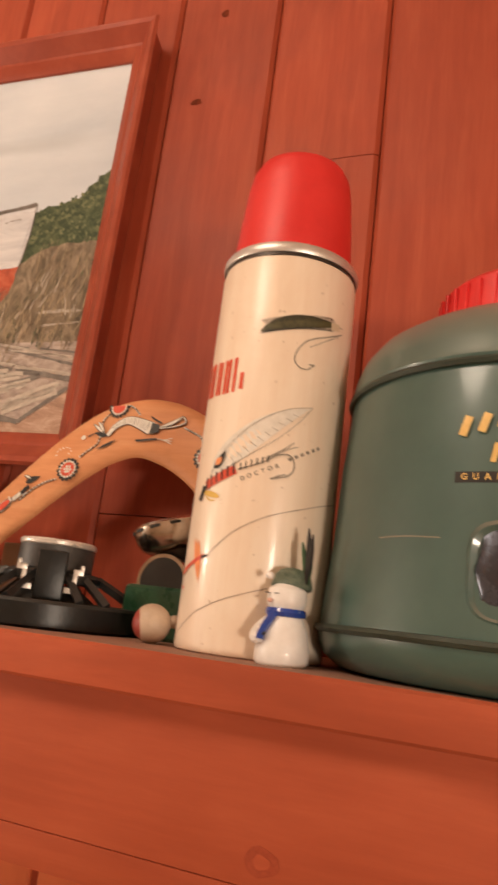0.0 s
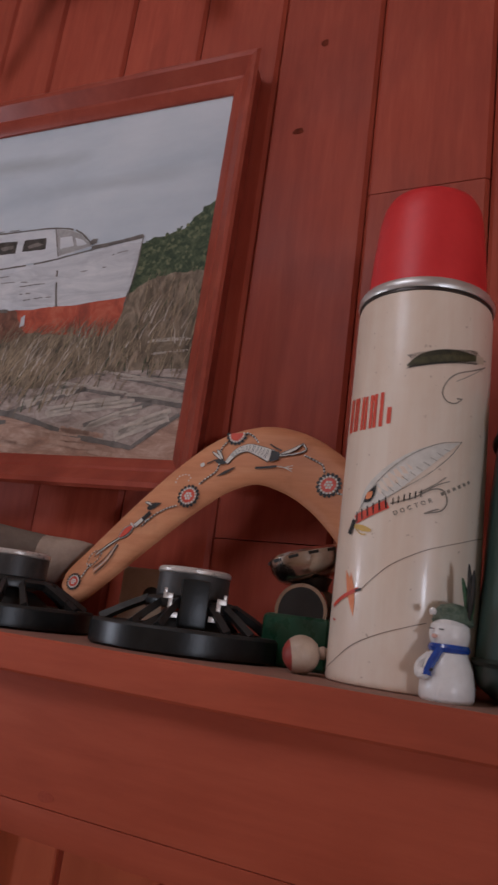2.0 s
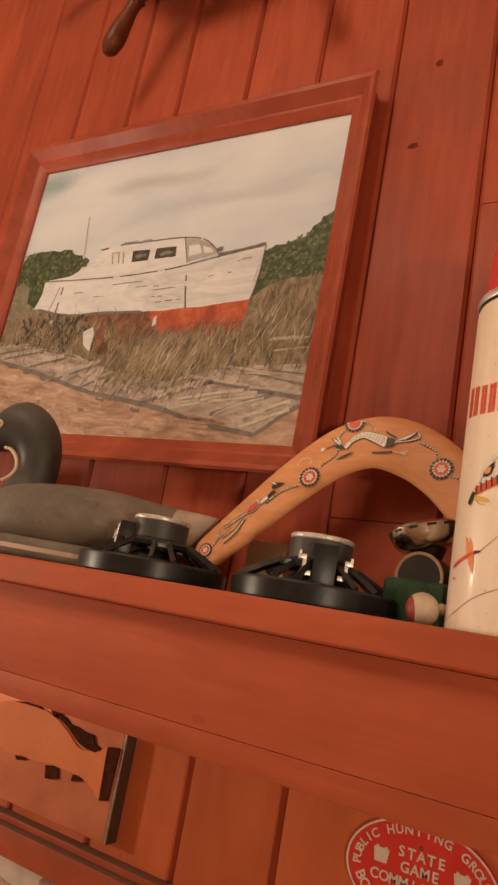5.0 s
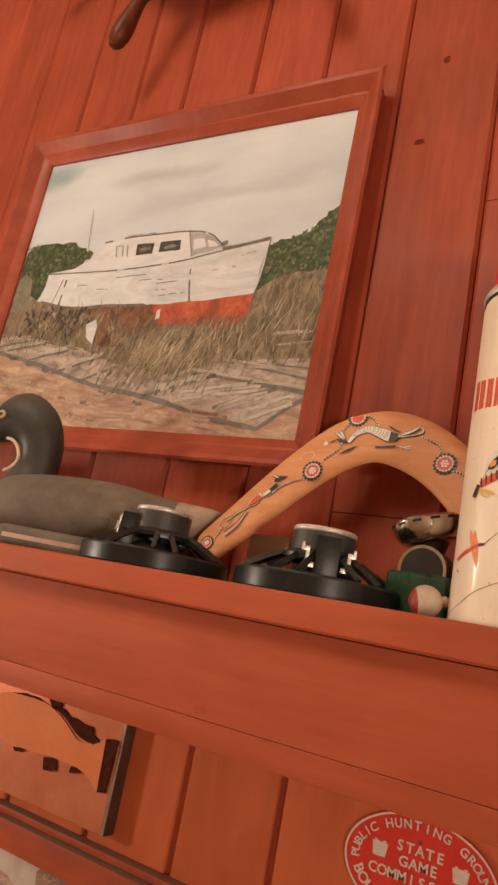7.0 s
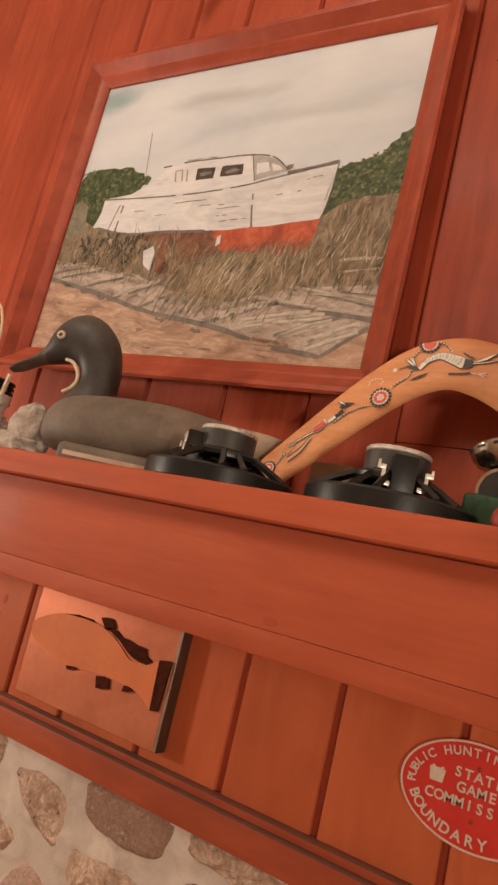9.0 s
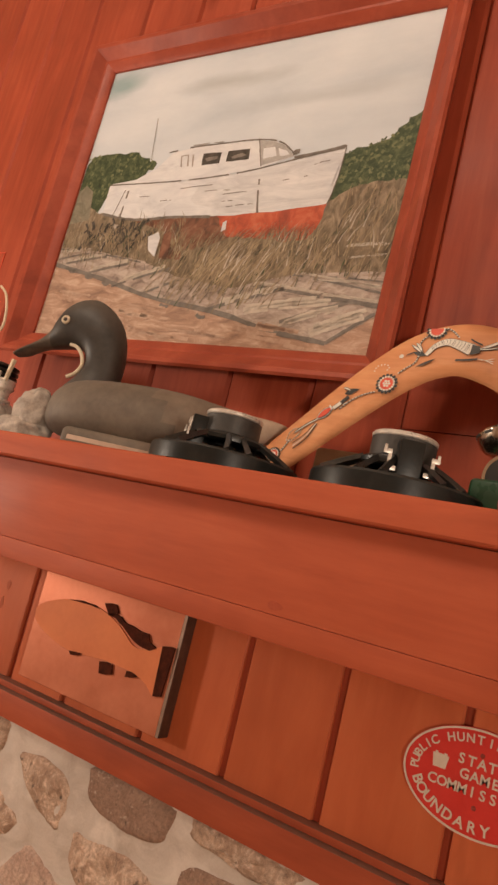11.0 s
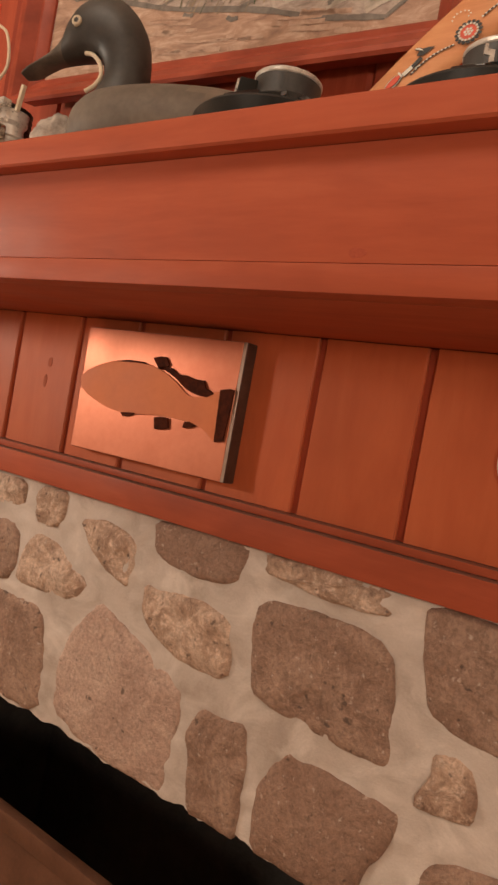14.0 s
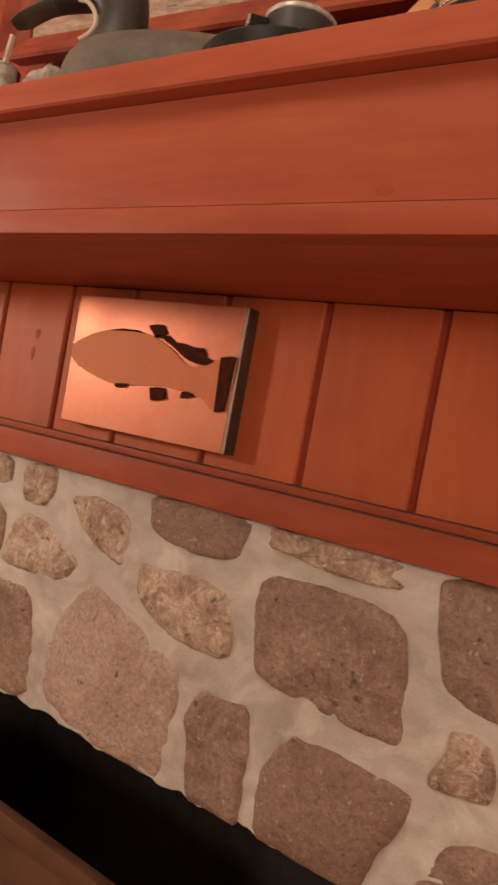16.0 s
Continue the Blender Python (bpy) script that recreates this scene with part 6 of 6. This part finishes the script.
# ---- small red outlined mark on the boards ----
mark = bmesh.new()
for a in ((-0.018, 0.018, 0.0135, 0.015), (-0.018, 0.018, -0.015, -0.0135), (0.0165, 0.018, -0.0134, 0.0134), (-0.018, -0.0165, -0.0134, 0.0134)):
    add_box(mark, a[0], a[1], -0.0004, 0.0006, a[2], a[3])
single("wall_label", mark, red_ink, "thin red outlined rectangle marked on the boards", "label", (-0.992, WALL - 0.0007, 1.703), (0, 3, 0))

# ---- fish plaque ----
PX, PZ = -0.5430, 1.2090
plaque = thing("fish_plaque", (PX, WALL - 0.011, PZ), "rectangular copper plaque with a cut-out fish shape", "plaque")
part("board", box(-0.113, 0.112, -0.0055, 0.0108, -0.069, 0.069, 0.0012), plaque_wood, plaque, "dark edged backing board")
part("copper_sheet", box(-0.1125, 0.1078, -0.0068, -0.0057, -0.0685, 0.0685, 0.0004, segments=1), copper, plaque, "bright hammered copper sheet")


part("edge_strip", box(0.1081, 0.1118, -0.0066, -0.0057, -0.0685, 0.0685, 0.0004, segments=1), plaque_edge, plaque, "dull grey bevelled edge strip")


body = [(-0.1125, 0.0111), (-0.1032, 0.0192), (-0.0828, 0.0281), (-0.0573, 0.0347), (-0.0267, 0.0372), (0.0058, 0.0315), (0.0303, 0.0214), (0.0507, 0.0095), (0.0700, 0.0104), (0.0938, 0.0182), (0.0925, -0.0060), (0.0936, -0.0304), (0.0819, -0.0236), (0.0644, -0.0177), (0.0401, -0.0162), (0.0153, -0.0159), (-0.0177, -0.0192), (-0.0440, -0.0203), (-0.0688, -0.0163), (-0.0964, -0.0078), (-0.1096, 0.0)]
outline = [(p[0], p[1]) for p in bent([(a, b, 0) for a, b in body], 3)]
part("fish_shape", plate(outline, -0.0084, -0.0069), copper_smooth, plaque, "smooth orange copper fish outline", smooth=0.4)
for pts in ([(-0.0048, 0.0424), (0.0060, 0.0450), (0.0132, 0.0448), (0.0190, 0.0370), (0.0120, 0.0325), (0.0058, 0.0315)], [(0.0033, 0.0324), (0.0140, 0.0352), (0.0230, 0.0345), (0.0330, 0.0290), (0.0437, 0.0292), (0.0560, 0.0265), (0.0685, 0.0265), (0.0720, 0.0190), (0.0836, 0.0150), (0.0750, 0.0105), (0.0631, 0.0110), (0.0540, 0.0130), (0.0462, 0.0160), (0.0303, 0.0250), (0.0160, 0.0308)],
            [(-0.0393, -0.0206), (-0.0290, -0.0190), (-0.0180, -0.0184), (-0.0253, -0.0222), (-0.0356, -0.0241)], [(0.0101, -0.0188), (0.0200, -0.0168), (0.0290, -0.0170), (0.0319, -0.0270), (0.0220, -0.0300), (0.0135, -0.0309)], [(0.0520, -0.0175), (0.0590, -0.0165), (0.0670, -0.0197), (0.0590, -0.0225), (0.0509, -0.0238)],
            [(0.0910, 0.0197), (0.1030, 0.0222), (0.1080, 0.0215), (0.1042, -0.0291), (0.0940, -0.0314), (0.0925, -0.0060)], [(-0.0615, 0.0337), (-0.0401, 0.0372), (-0.0178, 0.0369), (-0.0100, 0.0345), (-0.0250, 0.0352), (-0.0450, 0.0345)]):
    part("fin", plate(pts, -0.0092, -0.0069), fin_dark, plaque, "dark fin")

# ---- oval enamel sign ----
SX, SZ, SA, SB = -0.1190, 1.2085, 0.0640, 0.0420
sign = thing("oval_sign", (SX, WALL - 0.003, SZ), "oval red enamelled boundary sign with white lettering", "sign")


def oval(a, b, n=72):
    return [(a * math.cos(2 * math.pi * i / n), b * math.sin(2 * math.pi * i / n)) for i in range(n)]


part("plate", plate(oval(SA, SB), -0.0012, 0.0025), sign_red, sign)
bm = bmesh.new()
o, n_in = oval(SA - 0.0004, SB - 0.0004), oval(SA - 0.0021, SB - 0.0021)
vo, vi = [bm.verts.new((x, -0.0018, z)) for x, z in o], [bm.verts.new((x, -0.0018, z)) for x, z in n_in]
wo, wi = [bm.verts.new((x, -0.0013, z)) for x, z in o], [bm.verts.new((x, -0.0013, z)) for x, z in n_in]
for i in range(72):
    j = (i + 1) % 72
    bm.faces.new([vo[i], vo[j], vi[j], vi[i]])
    bm.faces.new([vo[i], vo[j], wo[j], wo[i]])
    bm.faces.new([vi[i], vi[j], wi[j], wi[i]])
part("white_rim", bm, sign_white, sign)


def letter(bm, ch, size, x, z, tilt):
    add_glyph(bm, ch, size, Matrix.Translation((x, -0.0017, z)) @ Matrix.Rotation(radians(90), 4, "X") @ Matrix.Rotation(tilt, 4, "Z"))


def arc_text(text, a0, a1, ra, rb, size, name, under=False):
    bm = bmesh.new()
    for i, ch in enumerate(text):
        if ch == " ":
            continue
        q = radians(a0 + (a1 - a0) * i / (len(text) - 1))
        x, z = ra * math.cos(q), rb * math.sin(q)
        tilt = math.atan2(math.sin(q) / rb, math.cos(q) / ra) - math.pi / 2
        letter(bm, ch, size, x, z, tilt + (math.pi if under else 0))
    part(name, bm, sign_white, sign)


arc_text("PUBLIC HUNTING GROUNDS", 184, -4, SA - 0.0105, SB - 0.0088, 0.0098, "arched_lettering")
arc_text("BOUNDARY LINE", 202, 338, SA - 0.0110, SB - 0.0088, 0.0120, "lower_lettering", True)
for text, z, size in (("STATE", 0.0150, 0.0112), ("GAME", 0.0040, 0.0112), ("COMMISSION", -0.0075, 0.0112)):
    bm = bmesh.new()
    step = 0.0083
    for i, ch in enumerate(text):
        letter(bm, ch, size, (i - (len(text) - 1) / 2) * step, z, 0)
    part("lettering", bm, sign_white, sign)
for kx in (-0.0335, 0.0335):
    key = [(kx - 0.0052, 0.0020), (kx + 0.0052, 0.0020), (kx + 0.0068, 0.0125), (kx + 0.0050, 0.0125), (kx + 0.0050, 0.0142), (kx + 0.0026, 0.0142), (kx + 0.0026, 0.0130), (kx - 0.0026, 0.0130), (kx - 0.0026, 0.0142), (kx - 0.0050, 0.0142), (kx - 0.0050, 0.0125), (kx - 0.0068, 0.0125)]
    part("keystone", plate(key, -0.0018, -0.0013), sign_white, sign)
for nz in (0.0220, -0.0185):
    part("nail", lathe([(0, 0.0026), (0.0014, 0.0020), (0.0020, 0.0012), (0, 0.0012)], 12, Matrix.Translation((-0.001, 0, nz)) @ Matrix.Rotation(radians(90), 4, "X")), float_red, sign)
